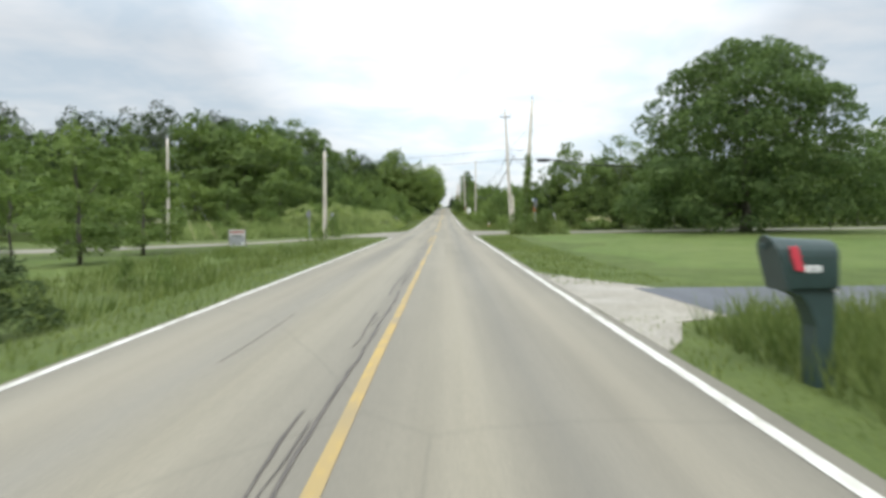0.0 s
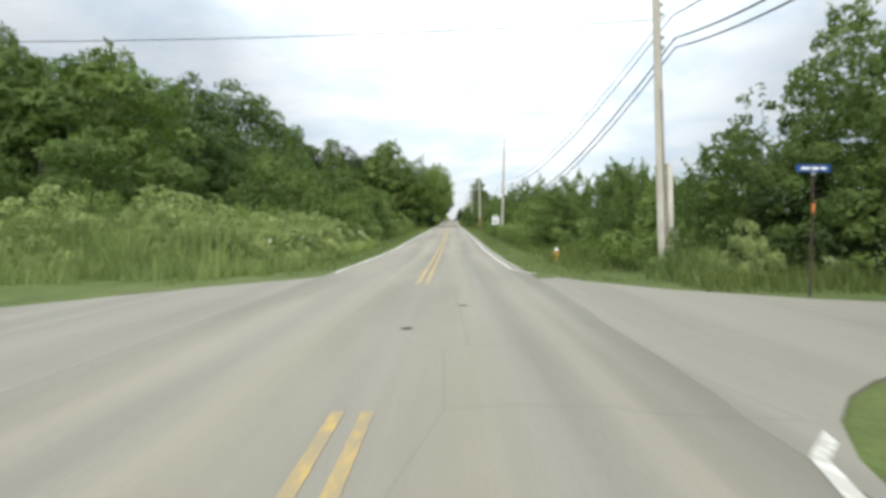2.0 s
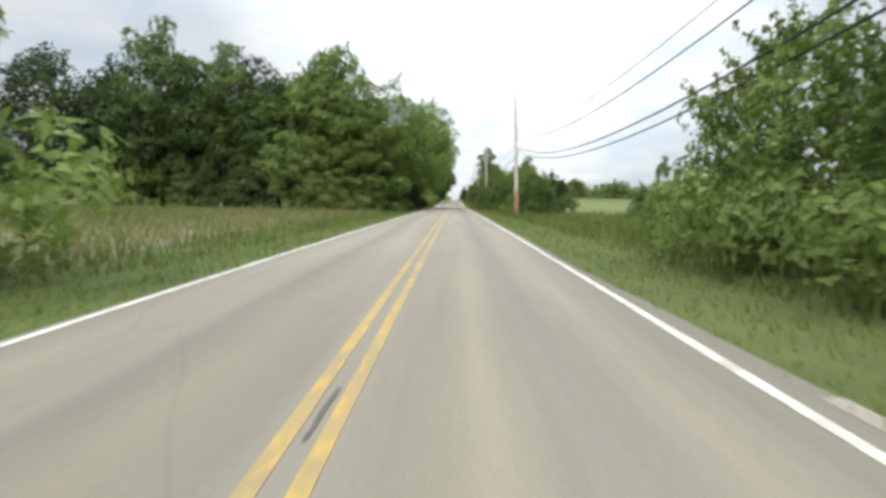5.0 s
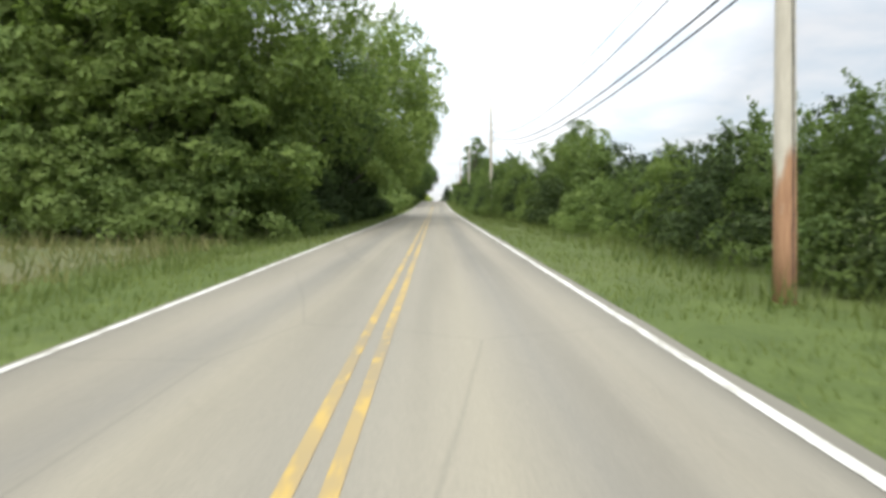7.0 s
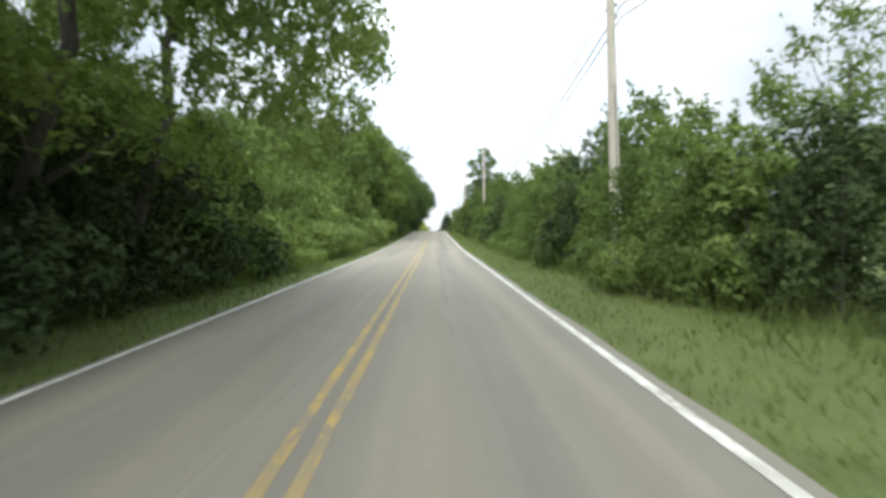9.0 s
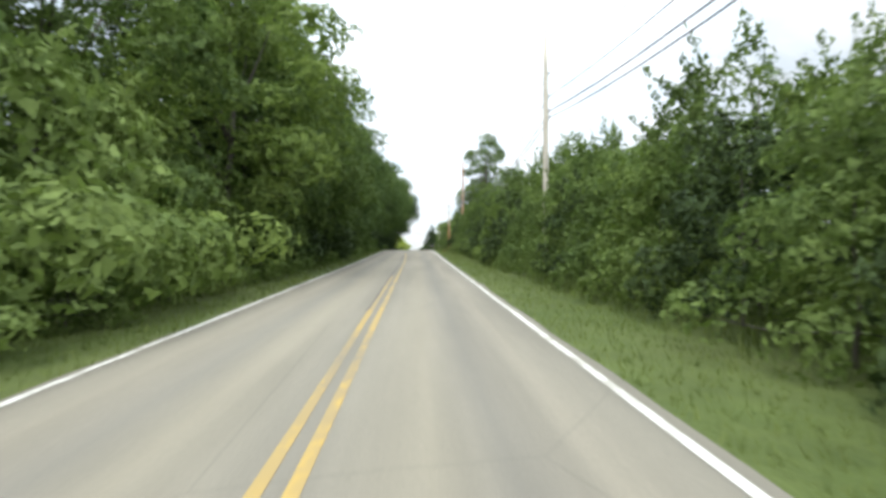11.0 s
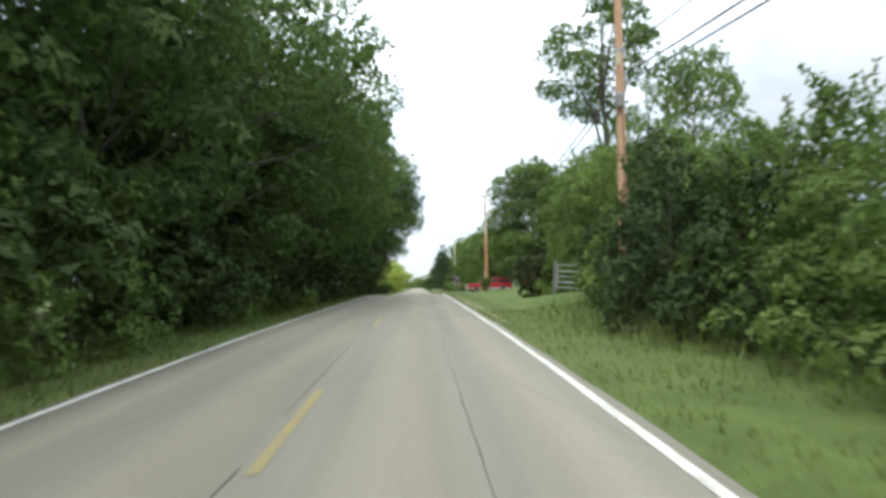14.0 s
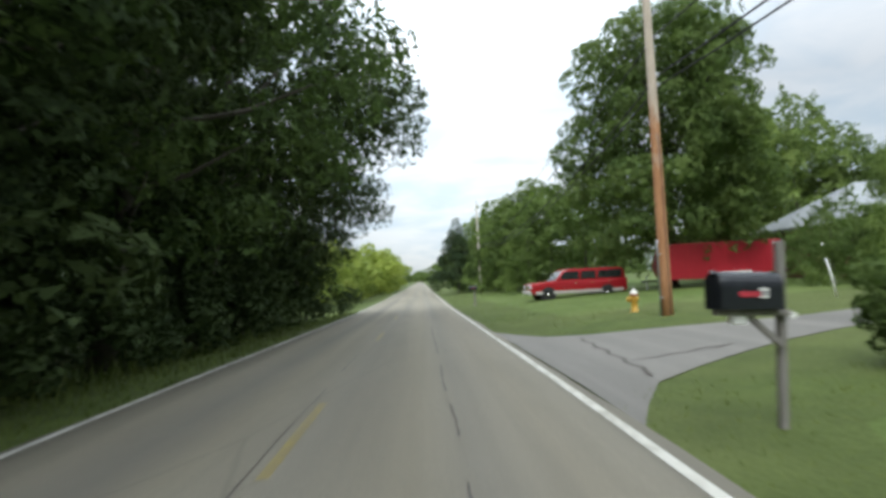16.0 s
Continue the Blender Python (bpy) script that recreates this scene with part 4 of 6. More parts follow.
plant("slim", -26.0, 182.0, 18.5, 1.0)
row(["mid_l"], -17, -8.5, 176.6, 178, 4, 9.0, 8.0, 1.1, 0.6, 0.5)
row(["bush2", "shrub"], -16, -7.2, 176.5, 178, 5, 4.0, 4.0, 1.2, 0.6, 0.5)
plant("mid_l", -7.3, 181.6, 8.2, 1.0)
for key, xx, yy, hh in (("over_m", -8.2, 184.5, 15.2), ("over_d", -8.9, 190.5, 12.6), ("over_x", -8.8, 195.6, 11.4)):
    plant(key, xx, yy, hh, 1.05, plant_rr.uniform(-35, 35))
for yy, hh in ((199.0, 15.6), (204.0, 14.6), (208.0, 14.6), (212.5, 13.4)):
    plant("over_y", -7.0, yy, hh, 1.0, plant_rr.uniform(-15, 15))
row(["bush", "dark"], -9.4, -9.0, 183, 216, 8, 5.5, 6.0, 1.1, 0.5, 1)
row(["tall_b"], -15, -14, 186, 199, 3, 12, 10, 1.2, 1.0, 1)
row(["tall_b", "mid_b"], -14, -13, 202, 220, 4, 8, 7, 1.5, 1.0, 1)
row(["bush", "dark"], -6.4, -6.2, 180, 198, 5, 2.8, 3.4, 1.1, 0.3, 1)
row(["dark"], -6.6, -6.4, 197, 217, 8, 4.6, 4.4, 1.0, 0.3, 0.5)
# lower fresh growth, rising to the next wood
row(["bush", "shrub", "shrub"], -7.4, -7.6, 217, 262, 13, 4.2, 5.6, 1.0, 0.6, 1)
row(["mid", "slim", "mid"], -10.5, -10, 221, 262, 10, 6.0, 12.0, 1.1, 1, 1)
row(["shrub", "bush"], -5.9, -6.1, 216, 262, 10, 2.2, 2.8, 1.1, 0.3, 1)
row(["mid_b"], -17, -16, 222, 262, 6, 7.5, 13.0, 1.2, 1.5, 1)
# the last dark wood on the west side
row(["deep", "deep", "broad_m"], -7.1, -6.7, 266, 288, 5, 13.5, 14.0, 1.05, 0.5, 1)
row(["deep", "deep", "tall"], -7.2, -6.9, 291, 328, 7, 13.8, 14.5, 1.05, 0.5, 1)
plant("broad_m", -7.4, 297.0, 14.2, 0.95)
plant("mid_l", -6.6, 305.5, 10.5, 0.95)
for i in range(9):
    plant("over_m" if i == 3 else "over_d" if i < 5 or i == 6 else "over_x", -7.3 if i < 3 else -7.0, 334.0 + 6.7 * i, (14.0 if i < 3 else 14.8) + 0.6 * math.sin(i * 2.3), 1.1, plant_rr.uniform(-25, 25))
row(["tall_b"], -13.0, -13.0, 264, 390, 16, 15, 15.5, 1.35, 1.0, 1)
row(["dark", "bush2", "bush", "bush"], -6.5, -6.4, 264, 326, 13, 4.4, 4.4, 1.05, 0.3, 1)
row(["dark", "bush2"], -6.4, -6.3, 328, 354, 6, 4.4, 4.6, 1.1, 0.3, 1)
row(["dark"], -6.4, -6.3, 356, 390, 8, 4.4, 4.6, 1.1, 0.3, 1)
row(["dark", "bush2"], -8.4, -8.2, 330, 354, 4, 6.5, 7.0, 1.1, 0.3, 1)
row(["dark"], -8.4, -8.2, 357, 392, 5, 6.5, 7.0, 1.1, 0.3, 1)
row(["dark"], -9.6, -9.6, 266, 388, 15, 7, 7.5, 1.25, 0.6, 1)

plant("over_x", -5.9, 391.5, 9.5, 1.1, 0)
plant("dark", -5.6, 395, 4.6, 1.2)
plant("dark", -6.2, 391, 4.0, 1.1)

# east side, behind the crossing
row(["bush2", "mid", "bush"], 10.5, 34, 61, 63, 8, 4.8, 6.0, 1.1, 0.8, 0.8)
plant("mid", 13.2, 62.4, 8.2, 1.0)
plant("thin", 10.9, 63.8, 6.3, 1.0)
plant("pale", 9.2, 61.0, 1.7, 0.6)
plant("dark", 11.8, 62.6, 4.0, 1.0)
plant("bush2", 10.8, 64.2, 4.2, 0.9)
plant("bush", 12.8, 60.9, 3.8, 1.0)
plant("bush2", 15.5, 61.0, 4.2, 1.0)
plant("bush", 12.0, 67.0, 5.0, 0.9)
plant("airy", 18.6, 64, 9.0, 1.1)
plant("mid", 22.5, 65, 8.0, 1.2)
row(["mid_b"], 14, 62, 66, 69, 11, 6.8, 9, 1.3, 1.2, 1)
row(["bush", "bush2", "mid_b"], 16, 44, 59.8, 60.8, 11, 3.6, 4.2, 1.15, 0.6, 0.5)
row(["bush", "bush2", "shrub"], 8.8, 9.6, 63.5, 76, 6, 3.2, 4.0, 0.95, 0.4, 0.5)
plant("airy", 10.0, 76.0, 4.7, 1.2)
plant("mid", 9.9, 78.0, 5.0, 1.15)
plant("bush", 9.4, 77.2, 3.0, 0.8)
plant("bush2", 11.0, 74.0, 4.0, 1.0)
plant("shrub", 7.6, 61.6, 1.6, 0.7)
plant("shrub", 8.0, 82.5, 1.3, 0.8)
row(["bush", "shrub", "bush2"], 8.3, 7.6, 88, 124, 13, 3.7, 4.2, 0.95, 0.4, 0.8)
row(["sprig", "bush2", "bush2"], 10.4, 9.6, 90, 124, 8, 5.0, 5.2, 1.0, 0.6, 0.8)
plant("airy", 9.0, 89.5, 5.0, 0.9)
row(["shrub", "bush"], 8.8, 8.8, 124, 136, 4, 2.2, 1.8, 1.0, 0.5, 1)
row(["bush", "bush2", "dark", "shrub"], 8.4, 7.8, 160, 212, 17, 2.7, 3.3, 1.0, 0.5, 0.8)
row(["bush2", "bush2", "dark"], 10.4, 9.8, 164, 212, 10, 3.3, 4.3, 1.1, 0.5, 0.8)
row(["mid_b"], 12.6, 12.2, 176, 262, 15, 3.2, 4.8, 1.7, 0.5, 1.0)
plant("bush2", 9.3, 187.0, 4.3, 0.9)
plant("sprig", 9.0, 185.6, 5.0, 1.2)
plant("bush2", 9.4, 191.5, 4.6, 0.9)
plant("sprig", 9.0, 194.0, 5.4, 1.2)
row(["shrub", "bush"], 6.9, 6.5, 209.5, 214, 3, 2.9, 3.2, 0.9, 0.2, 0.3)
plant("airy", 10.2, 192, 6.4, 1.0)
plant("slim", 11.4, 201.5, 7.6, 1.2)
plant("airy", 10.8, 211.5, 6.8, 1.0)
plant("sprig", 7.1, 209.0, 3.6, 1.1)
plant("bush", 8.4, 163.2, 3.4, 0.9)
plant("bush2", 8.9, 166.8, 3.7, 0.9)
plant("dark", 8.6, 197.5, 3.4, 0.9)
plant("dark", 9.3, 200.5, 4.2, 0.9)
plant("sprig", 11.5, 197, 6.0, 1.1)
row(["bush", "dark", "bush2", "bush"], 6.8, 6.8, 216, 266, 14, 3.6, 4.0, 1.0, 0.4, 0.8)
row(["bush", "bush2", "dark", "bush2"], 6.9, 6.9, 264, 310, 13, 3.8, 4.2, 1.0, 0.3, 0.7)
row(["dark", "bush", "dark"], 7.6, 7.6, 313, 325, 4, 3.6, 3.6, 0.95, 0.2, 0.4)
row(["bush2", "bush", "dark"], 9.0, 9.0, 216, 241, 8, 5.6, 5.8, 1.0, 0.6, 1)
row(["bush2", "bush2", "bush"], 9.0, 9.0, 242, 284, 10, 5.4, 5.8, 1.0, 0.5, 1)
row(["bush2", "mid", "bush2"], 8.9, 8.9, 285, 307, 7, 5.6, 6.0, 1.05, 0.4, 0.7)
row(["bush2"], 9.4, 9.4, 268, 285, 4, 5.9, 6.2, 1.0, 0.3, 0.6)
row(["mid_b"], 11.6, 11.6, 266, 308, 10, 5.6, 6.0, 1.5, 0.4, 0.8)
row(["bush2", "shrub", "bush"], 8.8, 8.8, 314, 326, 4, 3.6, 4.2, 1.0, 0.5, 0.6)
plant("mid", 9.2, 311.8, 7.6, 1.05)
plant("dark", 7.0, 313.0, 3.7, 1.0)
plant("dark", 9.2, 313.4, 6.2, 1.0)
plant("bush2", 9.0, 310.4, 5.0, 0.9)
plant("airy", 12, 285, 8.5, 1.0)
plant("dark", 6.8, 325.4, 4.4, 0.8)
plant("dark", 7.4, 327.6, 4.7, 0.8)
plant("dark", 8.2, 329.6, 4.6, 0.8)
plant("bush2", 8.6, 332.0, 5.0, 0.9)
# by the gate and the house
plant("olive", 8.0, 347.4, 3.2, 1.1)
plant("dark", 9.0, 336.4, 4.2, 0.75)
plant("dark", 9.7, 338.4, 2.6, 0.7)
plant("dark", 8.3, 331.4, 3.6, 0.9)
plant("bush2", 9.9, 337.0, 5.4, 0.8)
plant("dark", 8.5, 333.8, 4.4, 0.8)
plant("mid", 11.6, 336.8, 7.0, 0.9)
plant("bush", 9.0, 343.0, 3.3, 0.8)
plant("bush", 10.6, 341.9, 3.6, 0.8)
plant("bush2", 12.2, 340.8, 4.0, 0.9)
plant("bush2", 8.9, 345.0, 3.4, 0.9)
plant("bush2", 10.6, 345.6, 4.6, 1.0)
plant("dark", 9.6, 346.8, 4.0, 0.9)
plant("mid_l", 11.8, 346.8, 8.4, 1.0)
plant("bush", 12.2, 349.0, 4.4, 1.0)
plant("mid_l", 11.4, 343.8, 7.4, 1.1)
plant("mid_l", 13.8, 338.2, 6.6, 1.0)
plant("mid_l", 10.6, 348.6, 8.2, 0.9)
plant("mid_l", 12.6, 350.5, 9.0, 0.9)
plant("broad_m", 16.0, 345.0, 13.0, 0.8)
plant("bush2", 12.0, 333.5, 5.2, 0.9)
plant("bush2", 9.6, 334.0, 4.0, 0.9)
plant("airy", 16.6, 364.5, 11.5, 1.25)
plant("airy", 15.6, 363.0, 10.5, 1.2)
plant("airy", 20.5, 367.0, 12.0, 1.25)
plant("sprig", 12.9, 373.3, 2.1, 1.0)
plant("mid_l", 17.2, 378.5, 5.0, 0.8)
plant("mid_l", 25.5, 405, 13.5, 1.15)
plant("mid_l", 31.0, 407, 14.0, 1.1)
plant("mid", 36.5, 408, 11.5, 1.1)
plant("mid_b", 23, 402, 9.0, 1.1)
plant("mid_b", 28.5, 411, 13.0, 1.2)
plant("mid_b", 34, 412, 12.0, 1.2)
row(["mid_b"], 20.5, 37, 386.6, 384, 9, 3.2, 3.3, 1.6, 0.4, 0.3)
plant("bush2", 20.4, 385.6, 3.8, 1.1)
plant("bush", 18.4, 386.2, 2.5, 1.0)
plant("bush2", 17.4, 382.6, 3.0, 0.9)
plant("bush", 19.4, 382.0, 3.0, 1.0)
plant("bush2", 23.5, 384.6, 4.0, 1.1)
row(["mid_b", "bush2"], 10.5, 8.5, 410, 470, 13, 5.5, 7.0, 1.0, 1.0, 1.5)
row(["mid_b"], 14, 12, 406, 470, 10, 10, 11, 1.2, 1.5, 2)
row(["bush", "bush2"], 19.6, 40, 384, 381, 12, 3.0, 3.2, 1.3, 0.5, 0.4)
row(["mid_b"], 36, 60, 406, 400, 7, 9.0, 10.5, 1.3, 1.5, 1.5)
# the far side of the meadow
plant("slim", 41.0, 231.0, 10.0, 0.95)
for xx, yy, hh, ww in ((107, 338, 17.5, 1.35), (114, 335, 19.5, 1.4), (121, 340, 17.0, 1.4), (127, 338, 13.0, 1.3), (101, 342, 12.0, 1.3)):
    plant("broad", xx, yy, hh, ww)
row(["mid_b"], 84, 100, 338, 342, 4, 7, 8, 1.4, 1.5, 1.5)
row(["mid_b", "bush2"], 126, 168, 336, 338, 11, 3.2, 3.4, 1.5, 1.0, 0.6)
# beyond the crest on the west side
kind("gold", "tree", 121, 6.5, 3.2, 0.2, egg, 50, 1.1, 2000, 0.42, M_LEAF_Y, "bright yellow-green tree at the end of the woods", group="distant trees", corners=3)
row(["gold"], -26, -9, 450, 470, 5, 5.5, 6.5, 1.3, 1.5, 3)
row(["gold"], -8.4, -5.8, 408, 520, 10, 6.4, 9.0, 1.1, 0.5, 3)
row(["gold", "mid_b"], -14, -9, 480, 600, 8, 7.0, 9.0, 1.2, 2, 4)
row(["mid_b"], 10, 9, 480, 640, 9, 8, 9, 1.3, 2, 4)

# single trees
make_tree("maple_tree", 131, 13.0, 7.7, 0.3, ball, 280, 1.15, 28000, 0.33, M_LEAF_D, "large round dark green maple tree on the lawn", trunk=0.42, at=pose(22.7, 46.2, ground_z(22.7, 46.2)), inner=0.35, lobes=0.8)
make_tree("poplar_tree", 132, 19.6, 4.0, 11.0, egg, 40, 1.2, 4400, 0.32, M_LEAF_D, "tall bare-stemmed tree with a tufted crown", trunk=0.3, at=pose(13.0, 350.5, ground_z(13, 350.5)))
make_tree("oak_tree", 133, 16.8, 6.3, 1.2, block, 200, 1.3, 25000, 0.38, M_LEAF_M, "tall dense green oak tree behind the parked van", trunk=0.34, at=pose(16.6, 396.4, ground_z(16.6, 396.4)), inner=0.5, shoots=10, lobes=0.9)
make_tree("conifer_tree", 134, 9.6, 4.1, 0.2, cone, 120, 0.75, 5600, 0.30, M_LEAF_B, "dark pointed conifer beside the road", trunk=0.14, at=pose(5.9, 440, ground_z(5.9, 440)), lobes=0.9)
make_tree("topiary_bush", 135, 1.15, 0.46, 0.05, bowl, 44, 0.2, 3000, 0.075, M_LEAF_D, "dull green clipped bush on the lawn", "bush", 0.05, at=pose(6.72, 365.4, ground_z(6.72, 365.4)))
make_tree("ivy_bush", 136, 1.75, 1.15, 0.0, skirt, 44, 0.30, 2100, 0.12, M_LEAF_M, "tangled weeds and saplings round the pole", "bush", 0.03, shoots=26, at=pose(8.4, 48.0, ground_z(8.4, 48.0)))
make_tree("weed_bush", 137, 1.1, 1.0, 0.0, skirt, 24, 0.4, 2200, 0.13, M_LEAF_M, "tangled weeds at the foot of the pole", "bush", 0.03, at=pose(7.0, 48.2, ground_z(7.0, 48.2)))
fb = make_tree("flowering_shrub", 138, 1.3, 1.3, 0.0, skirt, 26, 0.4, 2000, 0.14, M_LEAF_L, "shrub with cream blossom beside the side road", "shrub", 0.03, at=pose(14.6, 57.6, ground_z(14.6, 57.6)))
rng = np.random.default_rng(5)
mesh_ob("blossom", quick_mesh("blossom", leaves([(0.3 * i - 0.8, -0.2 + 0.1 * (i % 3), 0.9 + 0.12 * (i % 2)) for i in range(7)], [0.28] * 7, 260, 0.11), 4), fb, "clusters of cream blossom", M_FLOWER)


def far_wood(name, spots, material, label, n_leaf, leaf, seed):
    """A far belt of trees, past counting: one mesh of clumps."""
    global rng
    rng = np.random.default_rng(seed)
    rr = random.Random(seed)
    cs, rs = [], []
    for x, y, h, r in spots:
        z0 = prof(y)
        for i in range(14):
            f = rr.random()
            a = rr.uniform(0, 6.28)
            q = r * egg(f) * rr.random() ** 0.5
            cs.append((x + q * math.cos(a), y + q * math.sin(a), z0 + h * 0.05 + h * 0.85 * f))
            rs.append(r * rr.uniform(0.35, 0.6))
    me = quick_mesh(name, leaves(cs, rs, n_leaf, leaf, corners=3), 3)
    return tagged(mesh_ob(name, me, None, "", material), label, "woods", "", "stuff")


fr = random.Random(9)
far_wood("far_woods", [(fr.uniform(60, 420), fr.uniform(350, 500), fr.uniform(6, 10), fr.uniform(4, 7)) for i in range(110)], M_LEAF_F, "distant belt of trees beyond the meadow", 32000, 1.4, 1)
far_wood("far_woods", [(-fr.uniform(20, 260), fr.uniform(400, 700), fr.uniform(8, 13), fr.uniform(4, 7)) for i in range(90)], M_LEAF_F, "distant belt of trees beyond the crest", 30000, 1.3, 2)
far_wood("far_woods", [(-fr.uniform(55, 300), fr.uniform(60, 330), fr.uniform(14, 18), fr.uniform(5, 8)) for i in range(120)], M_LEAF_F, "depth of the woods behind the field", 28000, 1.8, 3)
far_wood("far_woods", [(fr.uniform(30, 260), fr.uniform(66, 80) + fr.uniform(0, 14), fr.uniform(9, 12), fr.uniform(4, 6)) for i in range(40)], M_LEAF_F, "belt of trees along the side road", 18000, 1.2, 4)
far_wood("far_woods", [(fr.uniform(12, 200), fr.uniform(430, 800), fr.uniform(8, 12), fr.uniform(4, 7)) for i in range(90)], M_LEAF_F, "distant belt of trees past the houses", 30000, 1.3, 5)
far_wood("far_woods", [(fr.uniform(-70, 70), fr.uniform(1000, 1300), fr.uniform(8, 14), fr.uniform(6, 9)) for i in range(40)], M_LEAF_F, "far trees where the road ends", 14000, 2.0, 6)


def blades(name, spots, material, label, category="grass"):
    """Grass: bent triangles. spots holds rows of x, y, height, half width."""
    s = np.asarray(spots, float)
    n = len(s)
    z = np.array([ground_z(x, y) for x, y in s[:, :2]]) - 0.02
    b = np.stack([s[:, 0], s[:, 1], z], 1)
    a = rng.uniform(0, 2 * np.pi, n)
    w = np.stack([np.cos(a), np.sin(a), 0 * a], 1) * s[:, 3:4]
    lean2 = rng.normal(size=(n, 3)) * np.array([0.32, 0.32, 0]) * s[:, 2:3]
    tip = b + lean2 + np.array([0, 0, 1]) * s[:, 2:3]
    me = quick_mesh(name, np.stack([b - w, b + w, tip], 1).reshape(-1, 3), 3)
    return tagged(mesh_ob(name, me, None, "", material), label, category, "", "stuff")


def sow(n, x0, x1, y0, y1, h0, h1, w, clump=0.0):
    """Random spots, thinned into tufts."""
    out = []
    xs, ys = rng.uniform(x0, x1, n * 2), rng.uniform(y0, y1, n * 2)
    for x, y in zip(xs, ys):
        if (44.5 - (4 if x < -9 else 0) < y < (63.5 - 1.6 * (abs(x) - 3.0) if 3 < abs(x) < 7.5 else 56 - (3 if x < -9 else 0)) and abs(x) > 3) or (x > 3 and (8.5 < y < 12.6 or 366 < y < 376) and (x < 40)):
            continue
        v = noise.noise(Vector((x * 0.5, y * 0.5, 3)))
        if v < clump - 0.5:
            continue
        out.append((x, y, (h0 + (h1 - h0) * rng.random()) * (0.75 + 0.6 * max(0, v + 0.3)), w * rng.uniform(0.6, 1.3)))
        if len(out) >= n:
            break
    return out


rng = np.random.default_rng(21)
blades("verge_grass", sow(52000, -6.6, -3.03, -4, 400, 0.08, 0.22, 0.014) + sow(40000, 3.13, 5.6, 14, 335, 0.07, 0.18, 0.013)
       + sow(9000, 3.13, 5.6, -4, 46, 0.05, 0.12, 0.012) + sow(12000, 3.13, 9.0, 333, 420, 0.05, 0.10, 0.012), M_BLADE, "green grass of the road verges")
blades("tall_weeds", sow(9000, -13, -5.2, -4, 44, 0.25, 0.6, 0.018, 0.35) + sow(9000, 5.4, 9.5, 66, 160, 0.3, 0.8, 0.02, 0.2) + sow(2200, 6.8, 14, 57.5, 62.5, 0.35, 0.8, 0.018, 0.1)
       + sow(7000, 5.2, 8.0, 160, 335, 0.25, 0.7, 0.02, 0.25) + sow(9000, -7.5, -4.9, 118, 390, 0.25, 0.65, 0.02, 0.25)
       + sow(5200, 3.75, 7.6, 1.5, 7.6, 0.3, 0.72, 0.013) + sow(900, 4.6, 8.5, 7.6, 8.4, 0.3, 0.55, 0.013), M_BLADE, "tall rank weeds below the hedges")
blades("reeds", sow(8000, -14, -5.0, 60.5, 80, 0.5, 1.05, 0.018, 0.1) + sow(7000, -16, -6.4, 62.5, 82, 1.5, 2.7, 0.026, 0.2) + sow(5000, -30, -14, 60, 75, 1.0, 1.8, 0.05, 0.1), M_REED, "pale green stand of reeds and tall weeds")
def tuft(n, x, y, r, h0, h1, w):
    """Spots gathered round one point, tallest in the middle."""
    q = [(rng.normal() * r, rng.normal() * r * 0.8) for i in range(n)]
    return [(x + a, y + b, (h0 + (h1 - h0) * rng.random()) * math.exp(-0.22 * (a * a + b * b) / (r * r)), w * rng.uniform(0.6, 1.4)) for a, b in q]


blades("weed_stalks", tuft(1500, 7.6, 47.6, 0.55, 0.7, 1.6, 0.022) + tuft(1300, 8.6, 47.8, 0.5, 0.9, 1.9, 0.022) + tuft(700, 6.6, 48.0, 0.5, 0.5, 1.2, 0.02), M_BLADE, "tall grassy weeds round the foot of the ivy-covered pole", "weeds")
blades("weed_stalks", tuft(900, 9.2, 47.3, 0.4, 0.7, 1.5, 0.02) + tuft(500, 7.4, 47.2, 0.4, 0.5, 1.1, 0.02) + tuft(900, 7.9, 61.4, 0.7, 0.6, 1.4, 0.022), M_REED, "pale tall weeds at the feet of the poles", "weeds")
blades("reeds", sow(2600, -8.2, -5.0, 76, 94, 0.4, 0.9, 0.018, 0.2), M_REED, "pale green tall weeds before the hedge")
rng = np.random.default_rng(23)
fw = [(x, y) for x, y in zip(rng.uniform(-8.4, -5.6, 170), rng.uniform(65, 92, 170))]
tagged(mesh_ob("wildflowers", quick_mesh("wildflowers", np.concatenate([leaves([(x, y, ground_z(x, y) + rng.uniform(0.9, 1.6))], [0.06], 5, 0.075, 1.5, 0.2, corners=3) for x, y in fw]), 3), None, "", M_FLOWER2), "white umbels of wild flowers among the weeds", "flowers", "", "stuff")
rng = np.random.default_rng(22)
blades("hay", sow(26000, -40, -6.8, 118, 177, 0.35, 0.65, 0.035), M_STRAW, "ripe tan hay grass")
blades("meadow_grass", sow(9000, 8.5, 30, 130, 168, 0.35, 0.8, 0.03) + sow(5000, 9, 26, 78, 92, 0.3, 0.7, 0.03), M_BLADE, "long meadow grass behind the hedge")

# ------------------------------------------------------------------ poles and wires
WIRE_UP = (7.6, 6.35, 5.7, 5.4)
WIRE_AT = {49.6: (8.0, 6.6, 5.9, 5.6), 62.6: (8.4, 8.1, 7.4, 7.1), 111.4: (6.3, 5.75, 4.75, 4.4), 161.7: (7.5, 6.8, 5.85, 5.55), 214.6: (9.2, 8.5, 8.0, 7.65), 270.5: (9.3, 8.25, 7.6, 7.3), 330.5: (9.4, 8.4, 7.7, 7.4), 375.6: (8.6, 7.9, 6.8, 6.5)}


